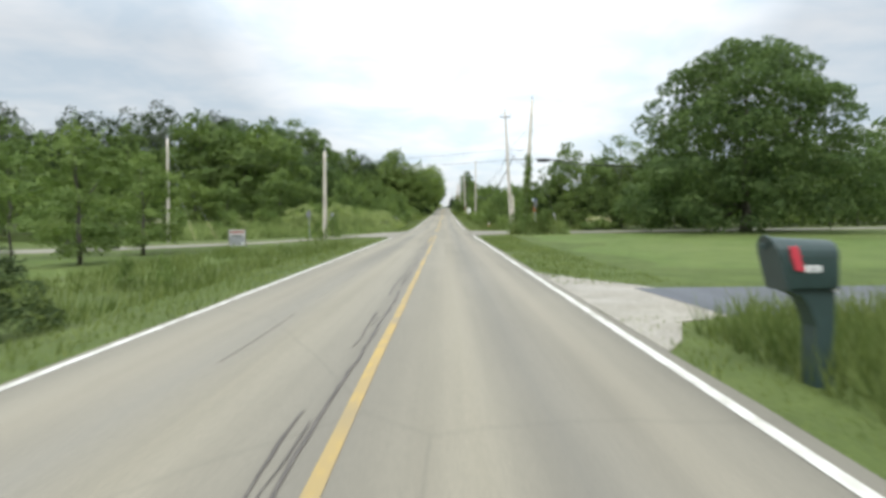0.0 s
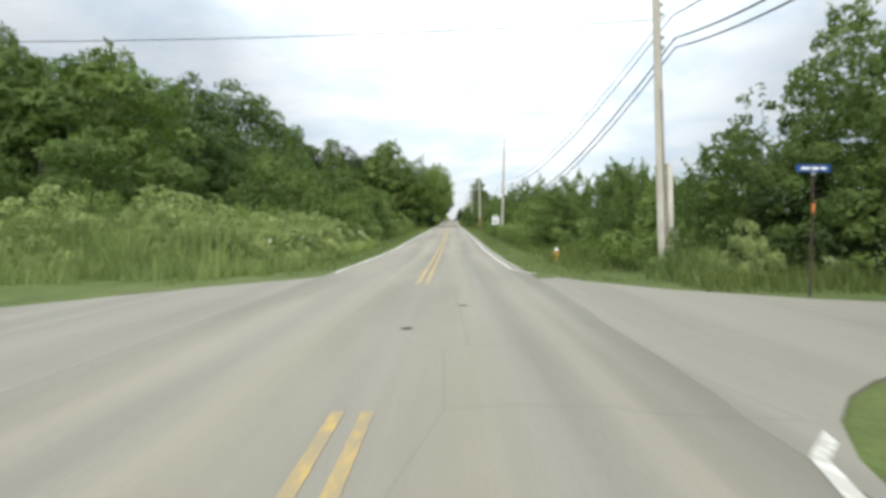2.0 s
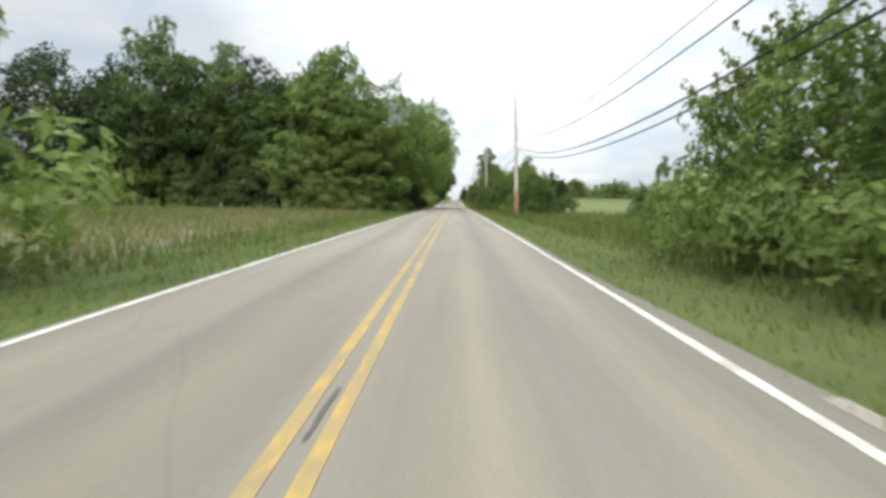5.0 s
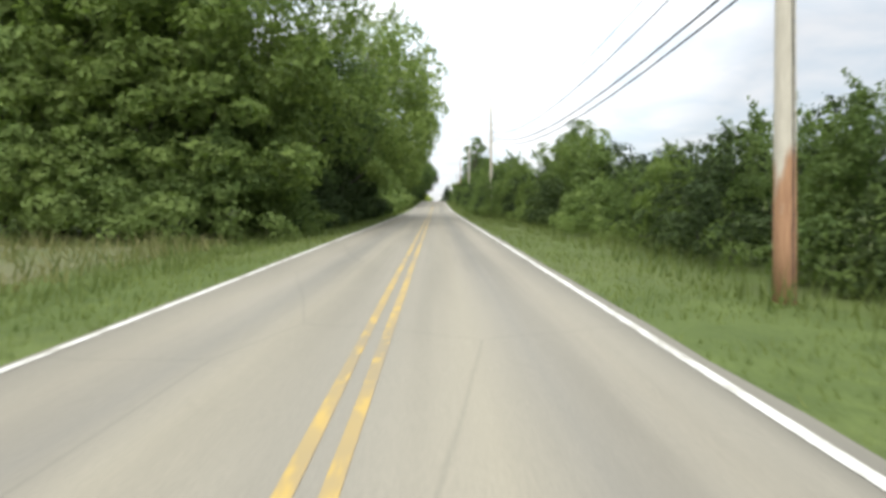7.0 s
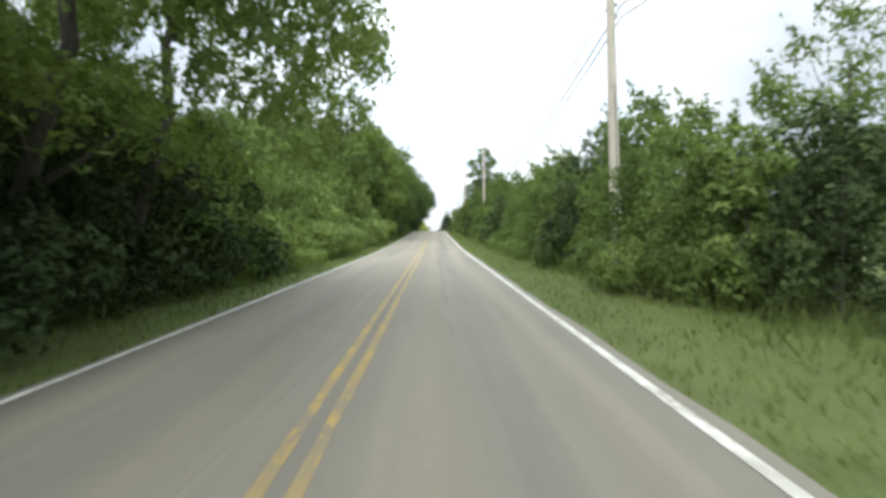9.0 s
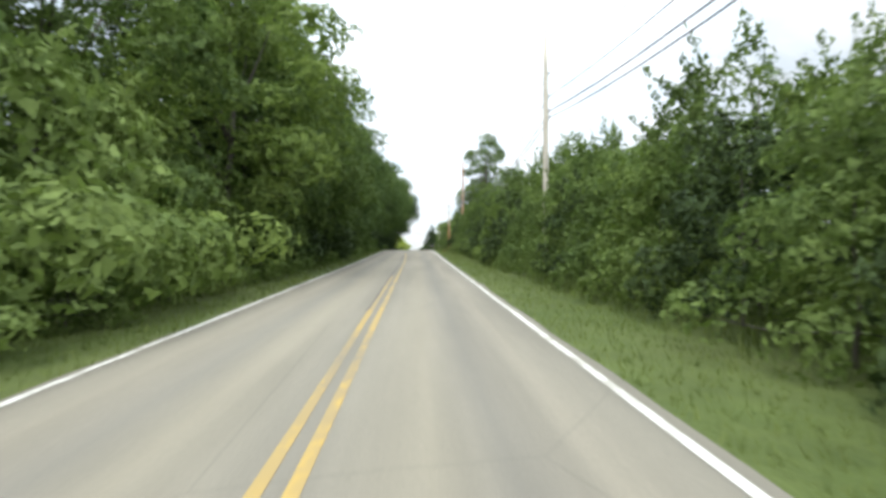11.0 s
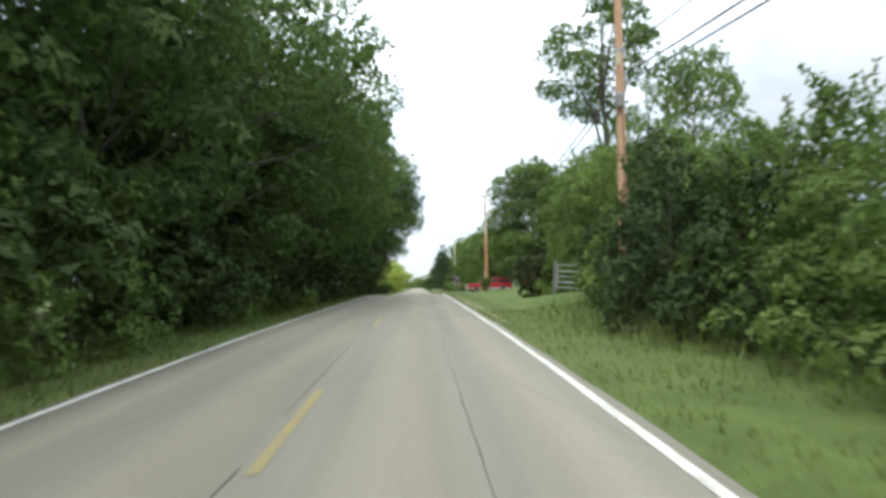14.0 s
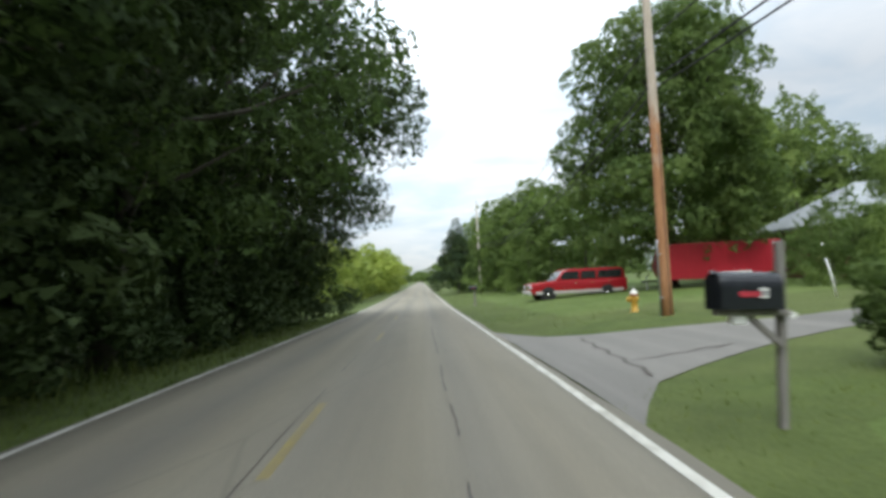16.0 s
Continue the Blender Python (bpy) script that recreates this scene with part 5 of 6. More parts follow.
def utility_pole(x, y, h, material, label, lean=(0.0, 0.0), arm=False, r=0.15, ivy=False):
    z = ground_z(x, y)
    root = thing("utility_pole", pose(x, y, z), label, "utility pole", "utility poles")
    n = 8
    bm = tube([(lean[0] * i / n, lean[1] * i / n, -0.3 + (h + 0.3) * i / n) for i in range(n + 1)], [r * (1.06 - 0.42 * i / n) for i in range(n + 1)], 14)
    part("pole", bm, material, root, "", True)
    part("pole_top_pin", lathe([(0.03, 0), (0.03, 0.14), (0.065, 0.16), (0.065, 0.26), (0.03, 0.29)], 10, None, (lean[0], lean[1], h)), M_STEEL, root)
    for up in WIRE_AT.get(y, WIRE_UP):
        if up < h - 0.3:
            f = up / h
            part("cable_clamp", box(0.16, 0.10, 0.12, (lean[0] * f + 0.14, lean[1] * f, up), 0.02), M_STEEL, root)
    if arm:
        part("crossarm", box(1.05, 0.09, 0.10, (lean[0], lean[1] - 0.16, h - 0.55), 0.012), M_POST, root, "short grey timber crossarm")
        for dx in (-0.46, 0.46):
            part("insulator", lathe([(0.02, 0), (0.02, 0.1), (0.06, 0.12), (0.06, 0.2), (0.03, 0.24)], 10, None, (lean[0] + dx, lean[1] - 0.16, h - 0.49)), M_STEEL, root)
    part("ground_wire", tube([(r * 0.2, -r * 1.02, 0.0), (lean[0] * 0.3 + r * 0.2, lean[1] * 0.3 - r * 0.98, h * 0.3), (lean[0] * 0.5 + r * 0.15, lean[1] * 0.5 - r * 0.9, h * 0.5)], 0.012, 5), M_CABLE, root)
    if ivy:
        global rng
        rng = np.random.default_rng(31)
        cs = [(lean[0] * (0.2 + 5.9 * k / 30) / h + 0.1 * math.sin(k * 2.1), -0.08 + 0.12 * math.cos(k * 1.7), 0.2 + 5.9 * k / 30) for k in range(31)]
        me = quick_mesh("ivy", leaves(cs, [0.46 - 0.007 * k for k in range(31)], 4600, 0.17, 0.1, 0.4), 4)
        mesh_ob("ivy", me, root, "thick green ivy climbing the pole", M_LEAF_L)
    return root


POLES = [(7.4, -6.0), (7.0, 49.6), (7.4, 62.6), (6.2, 111.4), (6.1, 161.7), (6.15, 214.6), (6.8, 270.5), (7.4, 330.5), (7.9, 375.6), (7.8, 430.0), (7.8, 482.0), (7.8, 540.0)]
utility_pole(*POLES[0], 10.4, M_POLE, "weathered grey wooden utility pole")
utility_pole(*POLES[1], 10.4, M_POLE, "leaning wooden utility pole wrapped in ivy", (0.72, 0.0), False, 0.16, True)
p2 = utility_pole(*POLES[2], 11.6, M_POLE, "pale weathered wooden utility pole with a crossarm", (-0.55, 0.0), True, 0.15)
part("pole_stub", tube([(0.22, 0.06, -0.3), (0.20, 0.06, 1.6), (0.13, 0.06, 3.5)], [0.10, 0.095, 0.085], 12), M_POLE, p2, "cut-off stub of an older pole", True)
part("terminal_box", box(0.22, 0.14, 0.42, (0.27, -0.10, 1.35), 0.03), M_POST, p2, "small weathered grey terminal box")
utility_pole(*POLES[3], 10.4, M_POLE, "pale weathered wooden utility pole", (0.12, 0.0), False, 0.15)
utility_pole(*POLES[4], 10.4, M_POLE3, "brown-footed wooden utility pole", (-0.35, 0.0), False, 0.165)
utility_pole(*POLES[5], 11.4, M_POLE, "pale wooden utility pole rising from the hedge", (-0.15, 0.0), False, 0.16)
utility_pole(*POLES[6], 11.0, M_POLE, "pale wooden utility pole rising from the hedge", (0, 0), False, 0.15)
p7 = utility_pole(*POLES[7], 12.6, M_POLE4, "tall brown wooden utility pole with line hardware", (0.1, 0.0), False, 0.16)
part("marker_plate", box(0.16, 0.02, 0.42, (-0.02, -0.17, 8.15), 0.006), plain("dull_cream_plate", (0.40, 0.36, 0.23), 0.6), p7, "pale yellow marker plate")
part("terminal_box", box(0.26, 0.2, 0.4, (-0.04, -0.25, 6.75), 0.03), M_POST, p7, "small weathered grey terminal box")
part("bracket", tube([(-0.1, -0.1, 7.05), (-0.3, -0.14, 7.3), (-0.36, -0.14, 7.42)], 0.035, 8), M_SIGNBACK, p7, "slanting steel bracket", True)
for up in (7.0, 8.42):
    part("pole_band", lathe([(0.135, 0), (0.15, 0.01), (0.15, 0.07), (0.135, 0.08)], 14, None, (0.1 * up / 12.6, 0, up)), M_SIGNBACK, p7)
p8 = utility_pole(*POLES[8], 10.2, M_POLE5, "orange-brown wooden utility pole, paler above, beside the driveway", (0.0, 0.0), True, 0.16)
part("riser_pipe", tube([(-0.2, -0.07, -0.1), (-0.2, -0.07, 2.0), (-0.17, -0.05, 2.1)], 0.032, 8), M_STEEL, p8, "pale grey riser pipe strapped to the pole", True)
for zz2 in (0.5, 1.7):
    part("strap", box(0.16, 0.03, 0.04, (-0.16, -0.1, zz2), 0.006), M_STEEL, p8)
for p in POLES[9:]:
    utility_pole(*p, 10.2, M_POLE, "weathered wooden utility pole far along the road")
utility_pole(-8.45, 48.8, 6.7, M_POLE, "pale bare wooden pole without wires", (0.12, 0.0), False, 0.16)
utility_pole(-25.1, 59.2, 9.6, M_POLE, "pale wooden utility pole beyond the side road", (0.2, 0.0), False, 0.16)


def hang(a, b, sag, n=14):
    a, b = Vector(a), Vector(b)
    return [a.lerp(b, i / n) - Vector((0, 0, sag * 4 * (i / n) * (1 - i / n))) for i in range(n + 1)]


def wire(name, stops, sag, r, label):
    """One strand from support to support."""
    bm = bmesh.new()
    pts = []
    for i, (a, b) in enumerate(zip(stops, stops[1:])):
        d = (Vector(b) - Vector(a)).length
        pts += hang(a, b, sag[i] if isinstance(sag, tuple) else sag * d / 50)[(1 if pts else 0):]
    tube(pts, r, 5, bm)
    return tagged(part(name, bm, M_CABLE, None), label, "cable", "overhead wires")


HIGH_SAG = (0.2, 1.4, 1.2, 1.4, 1.6, 1.7, 0.9, 1.4, 1.4, 1.6)
LOW_SAG = (0.3, 2.0, 1.4, 1.45, 1.6, 1.8, 1.0, 1.5, 1.5, 1.7)
for k, r, dx, lab, sag in ((0, 0.013, 0.14, "thin overhead power wire along the poles", HIGH_SAG), (1, 0.02, 0.14, "thin overhead power wire along the poles", HIGH_SAG),
                      (2, 0.027, 0.22, "thick black overhead telephone cable", LOW_SAG), (3, 0.024, 0.22, "thick black overhead telephone cable", LOW_SAG)):
    wire("overhead_wire", [(x + dx, y, ground_z(x, y) + WIRE_AT.get(y, WIRE_UP)[k]) for x, y in POLES[1:]], sag, r, lab)
g48, g61 = ground_z(7.0, 49.6), ground_z(7.4, 62.6)
wire("overhead_wire", [(7.3, 49.5, g48 + 5.85), (-8.35, 48.8, ground_z(-8.4, 48.8) + 5.4)], 0.5, 0.012, "black cable crossing over the road")
wire("overhead_wire", [(6.85, 62.5, g61 + 7.9), (-25.0, 59.2, ground_z(-25, 59) + 6.9)], 0.6, 0.013, "thin wire crossing over the road")
wire("overhead_wire", [(7.45, 49.6, g48 + 5.85), (46, 56.5, g48 + 6.0)], 0.3, 0.02, "black cable running along the side road")
wire("overhead_wire", [(9.2, 50.0, g48 + 5.78), (11.0, 50.3, g48 + 5.45), (15.4, 51.0, g48 + 5.25), (46, 56.5, g48 + 5.9)], 0.2, 0.045, "thick lashed cable bundle along the side road")
utility_pole(46, 56.8, 9.5, M_POLE, "wooden utility pole along the side road")


def splice_case(x0, x1, y, z, r):
    root = thing("cable_splice_case", pose((x0 + x1) / 2, y, z), "black cylindrical splice case hanging on the cable", "cable box")
    w = (x1 - x0) / 2
    part("case", lathe([(r * 0.5, -w), (r, -w + 0.05), (r, w - 0.05), (r * 0.5, w)], 12, None, (0, 0, 0), "x"), M_BLACK, root, "", True)
    for s in (-0.6, 0.6):
        part("band", lathe([(r * 1.04, -0.02), (r * 1.04, 0.02)], 12, None, (s * w, 0, 0), "x"), M_STEEL, root)
    for s in (-0.7, 0.7):
        part("hanger", box(0.03, 0.02, r + 0.12, (s * w, 0, (r + 0.12) / 2), 0.004), M_STEEL, root)
    return root


splice_case(8.1, 9.15, 50.0, g48 + 5.75, 0.14)


def guy_guard(x, y, top, length, label="faded yellow guard on a slanting guy wire", material=M_GUARD):
    a, b = Vector((x, y, ground_z(x, y) - 0.05)), Vector(top)
    root = thing("guy_wire", pose(*a), label, "guy wire")
    part("wire", tube([(0, 0, 0), b - a], 0.006, 5), M_STEEL, root)
    d = (b - a).normalized()
    part("guard", tube([d * 0.05, d * length], 0.03, 8), material, root)


guy_guard(-19.5, 56.5, (-25.0, 59.2, 8.4), 2.2)
guy_guard(-21.3, 56.0, (-25.0, 59.2, 7.6), 2.2)
guy_guard(9.9, 49.9, (7.5, 49.6, 7.5), 1.7, "pale plastic guard on a slanting guy wire", M_SIGN)

# ------------------------------------------------------------------ signs


def post(root, h, material, r=0.03, name="post"):
    part(name, prism([(-r, -r * 0.6), (-r * 0.4, -r * 0.6), (-r * 0.4, r * 0.5), (r * 0.4, r * 0.5), (r * 0.4, -r * 0.6), (r, -r * 0.6), (r, r * 0.9), (-r, r * 0.9)], h + 0.3, "z", (0, 0, (h - 0.3) / 2)), material, root)


def speed_sign(x, y, turn, lean):
    root = thing("speed_limit_sign", pose(x, y, ground_z(x, y) - 0.1, 0, lean, turn), "white speed limit sign on a rusty steel post", "road sign")
    post(root, 2.35, M_RUST, 0.024)
    panel = part("panel", prism(round_rect(0.61, 0.76, 0.04), 0.004, "y", (0, -0.045, 2.05)), M_SIGN, root, "white panel")
    outer, inner2 = round_rect(0.585, 0.735, 0.035), round_rect(0.557, 0.707, 0.03)
    bm = bmesh.new()
    o = [bm.verts.new((a, -0.0485, 2.05 + b)) for a, b in outer]
    i2 = [bm.verts.new((a, -0.0485, 2.05 + b)) for a, b in inner2]
    for k in range(len(o)):
        bm.faces.new((o[k], o[(k + 1) % len(o)], i2[(k + 1) % len(o)], i2[k]))
    part("border", bm, M_BLACK, panel)
    letters("SPEED", 0.15, panel, (0, -0.050, 2.30), M_FADED)
    letters("LIMIT", 0.15, panel, (0, -0.050, 2.155), M_FADED)
    letters("45", 0.40, panel, (0, -0.050, 1.90), M_BLACK)
    for dz in (-0.3, 0.3):
        part("bolt", lathe([(0.012, 0), (0.012, 0.008)], 8, None, (0, -0.056, 2.05 + dz), "y"), M_STEEL, root)


speed_sign(4.36, 96.7, -2, 3.0)


def octagon(r):
    return [(r * math.cos(radians(22.5 + 45 * k)), r * math.sin(radians(22.5 + 45 * k))) for k in range(8)]


def stop_back(x, y, turn, h, label, r=0.4, plate=False, material=M_STEEL):
    """A stop sign that shows its bare back, or its edge, to the main road."""
    root = thing("stop_sign", pose(x, y, ground_z(x, y), 0, 0, turn), label, "road sign", "stop signs")
    post(root, h, material)
    panel = part("panel", prism(octagon(r), 0.004, "y", (0, -0.035, h - r)), M_SIGNBACK, root)
    part("face", prism(octagon(r * 0.985), 0.003, "y", (0, -0.0395, h - r)), M_RED, panel, "red face")
    if plate:
        part("plate", prism(round_rect(0.36, 0.26, 0.02), 0.004, "y", (0, 0.045, h - 2 * r - 0.2)), M_ORANGE, root, "small orange plate")


stop_back(-9.9, 50.0, 244, 2.3, "grey back of a stop sign at the side road", 0.31, material=M_SIGNBACK)
stop_back(7.95, 50.0, 100, 2.75, "stop sign seen edge-on at the side road", 0.36, True)


def small_sign(x, y, turn, h, w, hh, material, label, face):
    root = thing("road_sign", pose(x, y, ground_z(x, y), 0, 0, turn), label, "road sign")
    post(root, h, M_RUST, 0.028)
    part("panel", prism(round_rect(w, hh, 0.03), 0.005, "y", (0, -0.035, h - hh / 2)), face, root)


small_sign(-8.9, 54.6, 10, 2.0, 0.35, 0.6, M_STEEL, "narrow grey sign on a post beyond the side road", M_SIGNBACK)


def street_sign(x, y):
    root = thing("street_name_sign", pose(x, y, ground_z(x, y)), "blue street name sign on a thin post", "road sign")
    part("post", tube([(0, 0, -0.3), (0, 0, 2.72)], 0.022, 10), M_RUST, root, "dark weathered steel post")
    part("cap", lathe([(0.04, 0), (0.04, 0.06), (0.02, 0.09)], 10, None, (0, 0, 2.68)), M_STEEL, root)
    blade = part("blade", prism(round_rect(0.76, 0.17, 0.02), 0.006, "y", (0, 0, 2.84)), M_BLUE, root, "blue name blade")
    for k, (a, b) in enumerate(((-0.27, -0.08), (-0.05, 0.12), (0.16, 0.28))):
        part("bar", box(b - a, 0.003, 0.06, ((a + b) / 2, -0.006, 2.84)), M_SIGN, blade)
    part("marker", box(0.05, 0.02, 0.22, (0, -0.04, 1.95), 0.005), M_ORANGE, root, "small orange marker")


street_sign(8.72, 56.9)


def yard_sign(x, y):
    root = thing("real_estate_sign", pose(x, y, ground_z(x, y), 0, 0, 6), "white and grey property sign with a faded red band", "sign")
    for s in (-0.54, 0.54):
        part("post", box(0.07, 0.07, 1.5, (s, 0, 0.45), 0.008), M_POST, root)
    panel = part("panel", box(1.0, 0.03, 1.08, (0, 0, 0.62), 0.005), plain("dirty_white_board", (0.46, 0.46, 0.44), 0.6, var=0.15), root, "dirty white panel")
    part("band", box(0.92, 0.004, 0.16, (0, -0.019, 1.0)), plain("faded_red_print", (0.30, 0.13, 0.12), 0.6), panel, "faded red band")
    part("field", box(0.94, 0.004, 0.58, (0, -0.019, 0.44)), M_SIGNBACK, panel, "grey lower field")
    for k, w in enumerate((0.72, 0.56)):
        part("bar", box(w, 0.003, 0.045, (0, -0.0225, 0.79 - 0.075 * k)), M_BLACK, panel)
    part("tab", box(0.12, 0.004, 0.12, (0.36, -0.023, 0.24)), M_SIGN, panel)


yard_sign(-13.2, 42.6)

# ------------------------------------------------------------------ hydrants, mailboxes, posts


def hydrant(x, y, turn, label, s=1.0):
    root = thing("fire_hydrant", pose(x, y, ground_z(x, y) - 0.03, 0, 0, turn) @ Matrix.Scale(s, 4), label, "fire hydrant", "fire hydrants")
    part("barrel", lathe([(0.15, 0), (0.15, 0.04), (0.105, 0.06), (0.10, 0.30), (0.11, 0.34), (0.115, 0.52), (0.10, 0.54)], 18), M_HYD, root, "", True)
    part("flange", lathe([(0.15, 0.535), (0.155, 0.55), (0.155, 0.575), (0.14, 0.585)], 18), M_HYDR, root, "rust-red flange")
    part("bonnet", lathe([(0.135, 0.585), (0.125, 0.63), (0.095, 0.68), (0.05, 0.71), (0.035, 0.715), (0.035, 0.77), (0.015, 0.775)], 18), M_HYDW, root, "white domed bonnet", True)
    part("pumper_nozzle", lathe([(0.075, 0.08), (0.075, 0.17), (0.09, 0.175), (0.09, 0.22), (0.03, 0.225), (0.03, 0.26)], 14, None, (0, 0, 0.43), "x"), M_HYD, root, "", True)
    for sg in (1, -1):
        bm = lathe([(0.05, 0.08), (0.05, 0.15), (0.062, 0.155), (0.062, 0.20), (0.02, 0.205), (0.02, 0.23)], 12, None, (0, 0, 0.45), "y")
        if sg < 0:
            bmesh.ops.rotate(bm, cent=(0, 0, 0), matrix=Matrix.Rotation(math.pi, 3, "Z"), verts=bm.verts[:])
        part("hose_nozzle", bm, M_HYD, root, "", True)
    for k in range(8):
        a = k * math.pi / 4
        part("bolt", lathe([(0.012, 0.575), (0.012, 0.60)], 6, None, (0.143 * math.cos(a), 0.143 * math.sin(a), 0)), M_HYDR, root)


hydrant(5.93, 74.0, 200, "yellow fire hydrant with a white bonnet in weeds", 0.92)
hydrant(8.0, 378.6, 190, "yellow fire hydrant with a white bonnet on the lawn", 1.0)


def arch(w, h, n=10):
    """A mailbox's section: flat below, round above."""
    r = w / 2
    return [(-r, 0), (r, 0)] + [(r * math.cos(radians(a)), h - r + r * math.sin(radians(a))) for a in np.linspace(0, 180, n)]


def plastic_mailbox(x, y, turn):
    """A moulded mailbox whose front leans out over a curved bracket, on a broad post of the same plastic."""
    z = ground_z(x, y)
    root = thing("mailbox", pose(x, y, z, 0, 0, turn), "dark green plastic mailbox with a red flag on a broad post", "mailbox", "mailboxes")
    bm = prism(arch(0.30, 0.42), 0.44, "x", (0.03, 0, 0.81), 0.014)
    for v in bm.verts:
        if v.co.x < 0:
            v.co.x -= 0.11 * (v.co.z - 0.81) / 0.42 - 0.04
        else:
            v.co.z -= 0.03 * max(0.0, (v.co.z - 1.0) / 0.23)
    part("box", bm, M_GREEN, root, "", True)
    bm = prism(arch(0.325, 0.45), 0.03, "x", (-0.165, 0, 0.795), 0.01)
    for v in bm.verts:
        v.co.x -= 0.11 * (v.co.z - 0.81) / 0.42
    part("door", bm, M_GREEN, root)
    part("door_pull", box(0.03, 0.06, 0.05, (-0.30, 0, 1.15), 0.01), M_GREEN, root)
    under = [(-0.15, 0.81), (-0.10, 0.775)] + [(-0.06 + 0.10 * k / 5 + 0.06 * (k / 5) ** 0.6, 0.76 - 0.26 * (k / 5) ** 1.6) for k in range(6)]
    part("support", prism(under + [(0.10, -0.3), (0.25, -0.3), (0.25, 0.81)], 0.20, "y", (0, 0, 0), 0.008), M_GREEN, root, "broad moulded post that curves out under the box")
    part("flag", prism([(-0.02, 0), (0.05, 0), (-0.01, 0.20), (-0.08, 0.19)], 0.012, "y", (-0.10, -0.165, 0.96), 0.003), M_FLAG, root, "red plastic flag")
    tag = part("name_plate", box(0.125, 0.008, 0.05, (0.03, -0.155, 0.975), 0.002), M_SIGN, root, "small white plate")
    for k in range(3):
        part("bar", box(0.022, 0.003, 0.03, (0.0 + 0.03 * k, -0.1605, 0.975)), M_SIGNBACK, tag)
    part("reflector", lathe([(0.022, 0), (0.022, 0.008)], 10, None, (0.235, -0.11, 0.80), "x"), M_SIGN, root)


plastic_mailbox(3.70, 5.15, 3)


def post_mailbox(x, y, turn):
    """A black metal mailbox on a timber arm in front of a square post."""
    z = ground_z(x, y)
    root = thing("mailbox", pose(x, y, z - 0.10, 0, 3, turn), "black metal mailbox on a weathered wooden post", "mailbox", "mailboxes")
    part("post", box(0.07, 0.07, 2.12, (0.36, 0.06, 0.725), 0.008), M_POST, root, "weathered square post")
    part("arm", box(0.70, 0.10, 0.05, (0.04, 0, 1.145), 0.006), M_POST, root, "weathered timber arm")
    part("brace", box(0.40, 0.05, 0.05, (0.17, 0.0, 0.98), 0.006, 2, None, Matrix.Rotation(radians(40), 3, "Y")), M_POST, root)
    part("box", prism(arch(0.26, 0.33), 0.58, "x", (-0.02, 0, 1.175), 0.008), M_BLACKBOX, root)
    part("door", prism(arch(0.268, 0.338), 0.015, "x", (-0.318, 0, 1.172), 0.004), M_BLACKBOX, root)
    part("latch", box(0.03, 0.03, 0.03, (-0.33, 0, 1.50), 0.006), M_STEEL, root)
    part("flag", box(0.20, 0.006, 0.045, (-0.06, -0.137, 1.31), 0.002), M_FLAG, root, "red metal flag lying down")
    tag = part("number_plate", box(0.085, 0.005, 0.085, (0.07, -0.135, 1.32), 0.002), M_SIGN, root, "small white plate")
    part("bar", box(0.055, 0.003, 0.045, (0.07, -0.1385, 1.32)), M_SIGNBACK, tag)
    part("reflector", lathe([(0.03, 0), (0.03, 0.008)], 10, None, (0.43, -0.02, 1.12), "y"), M_SIGN, root)
    part("paper_box", box(0.14, 0.08, 0.07, (-0.10, 0, 1.08), 0.006), M_TRIM, root, "white scrap below the arm")


post_mailbox(3.88, 363.6, 6)


def stake(x, y, h, label, material=M_RUST):
    root = thing("stake", pose(x, y, ground_z(x, y), 1, 2, 20), label, "post")
    post(root, h, material, 0.02)


stake(4.25, 358.4, 1.2, "thin dark steel stake in the lawn")


def far_mailbox(x, y):
    root = thing("mailbox", pose(x, y, ground_z(x, y), 0, 0, 4), "dark mailbox on a post far along the road", "mailbox", "mailboxes")
    part("post", box(0.1, 0.1, 1.2, (0.1, 0, 0.5), 0.006), M_POST, root)
    part("box", prism(arch(0.22, 0.28), 0.55, "x", (0, 0, 1.05), 0.006), M_BLACKBOX, root)
    part("flag", box(0.1, 0.006, 0.05, (0, -0.12, 1.2), 0.002), M_FLAG, root)


far_mailbox(4.4, 399.0)

mk = thing("marker_pole", pose(12.9, 375.8, ground_z(12.9, 375.8)), "thin white plastic pole leaning beside the trees", "pole")
part("pole", tube([(0, 0, -0.1), (-0.09, 0, 0.5), (-0.22, 0.02, 1.1)], [0.03, 0.028, 0.024], 8), M_TRIM, mk, "", True)
part("cap", lathe([(0.03, 0), (0.034, 0.02), (0.02, 0.05)], 8, None, (-0.3, 0.02, 1.49)), M_TRIM, mk)

def far_house(x, y, turn):
    """A small brown house beyond the meadow."""
    root = thing("farmhouse", pose(x, y, ground_z(x, y), 0, 0, turn), "small brown farmhouse beyond the meadow", "house")
    part("wall", box(10.0, 7.0, 3.4, (0, 0, 1.7)), M_TRIM, root, "cream wall")
    part("roof", prism([(-5.6, 3.4), (5.6, 3.4), (5.6, 3.6), (3.2, 6.4), (-3.2, 6.4), (-5.6, 3.6)], 8.0, "y"), M_BRICK, root, "brown hipped roof")
    for px in (-3.0, 0.2, 3.1):
        part("window", box(1.3, 0.06, 1.2, (px, -3.53, 1.9)), M_GLASS, root, "dark window")
    part("chimney", box(0.8, 0.8, 1.6, (1.4, 0.6, 6.8)), M_BRICK, root)


far_house(136.0, 346.0, 20)

# ------------------------------------------------------------------ gate


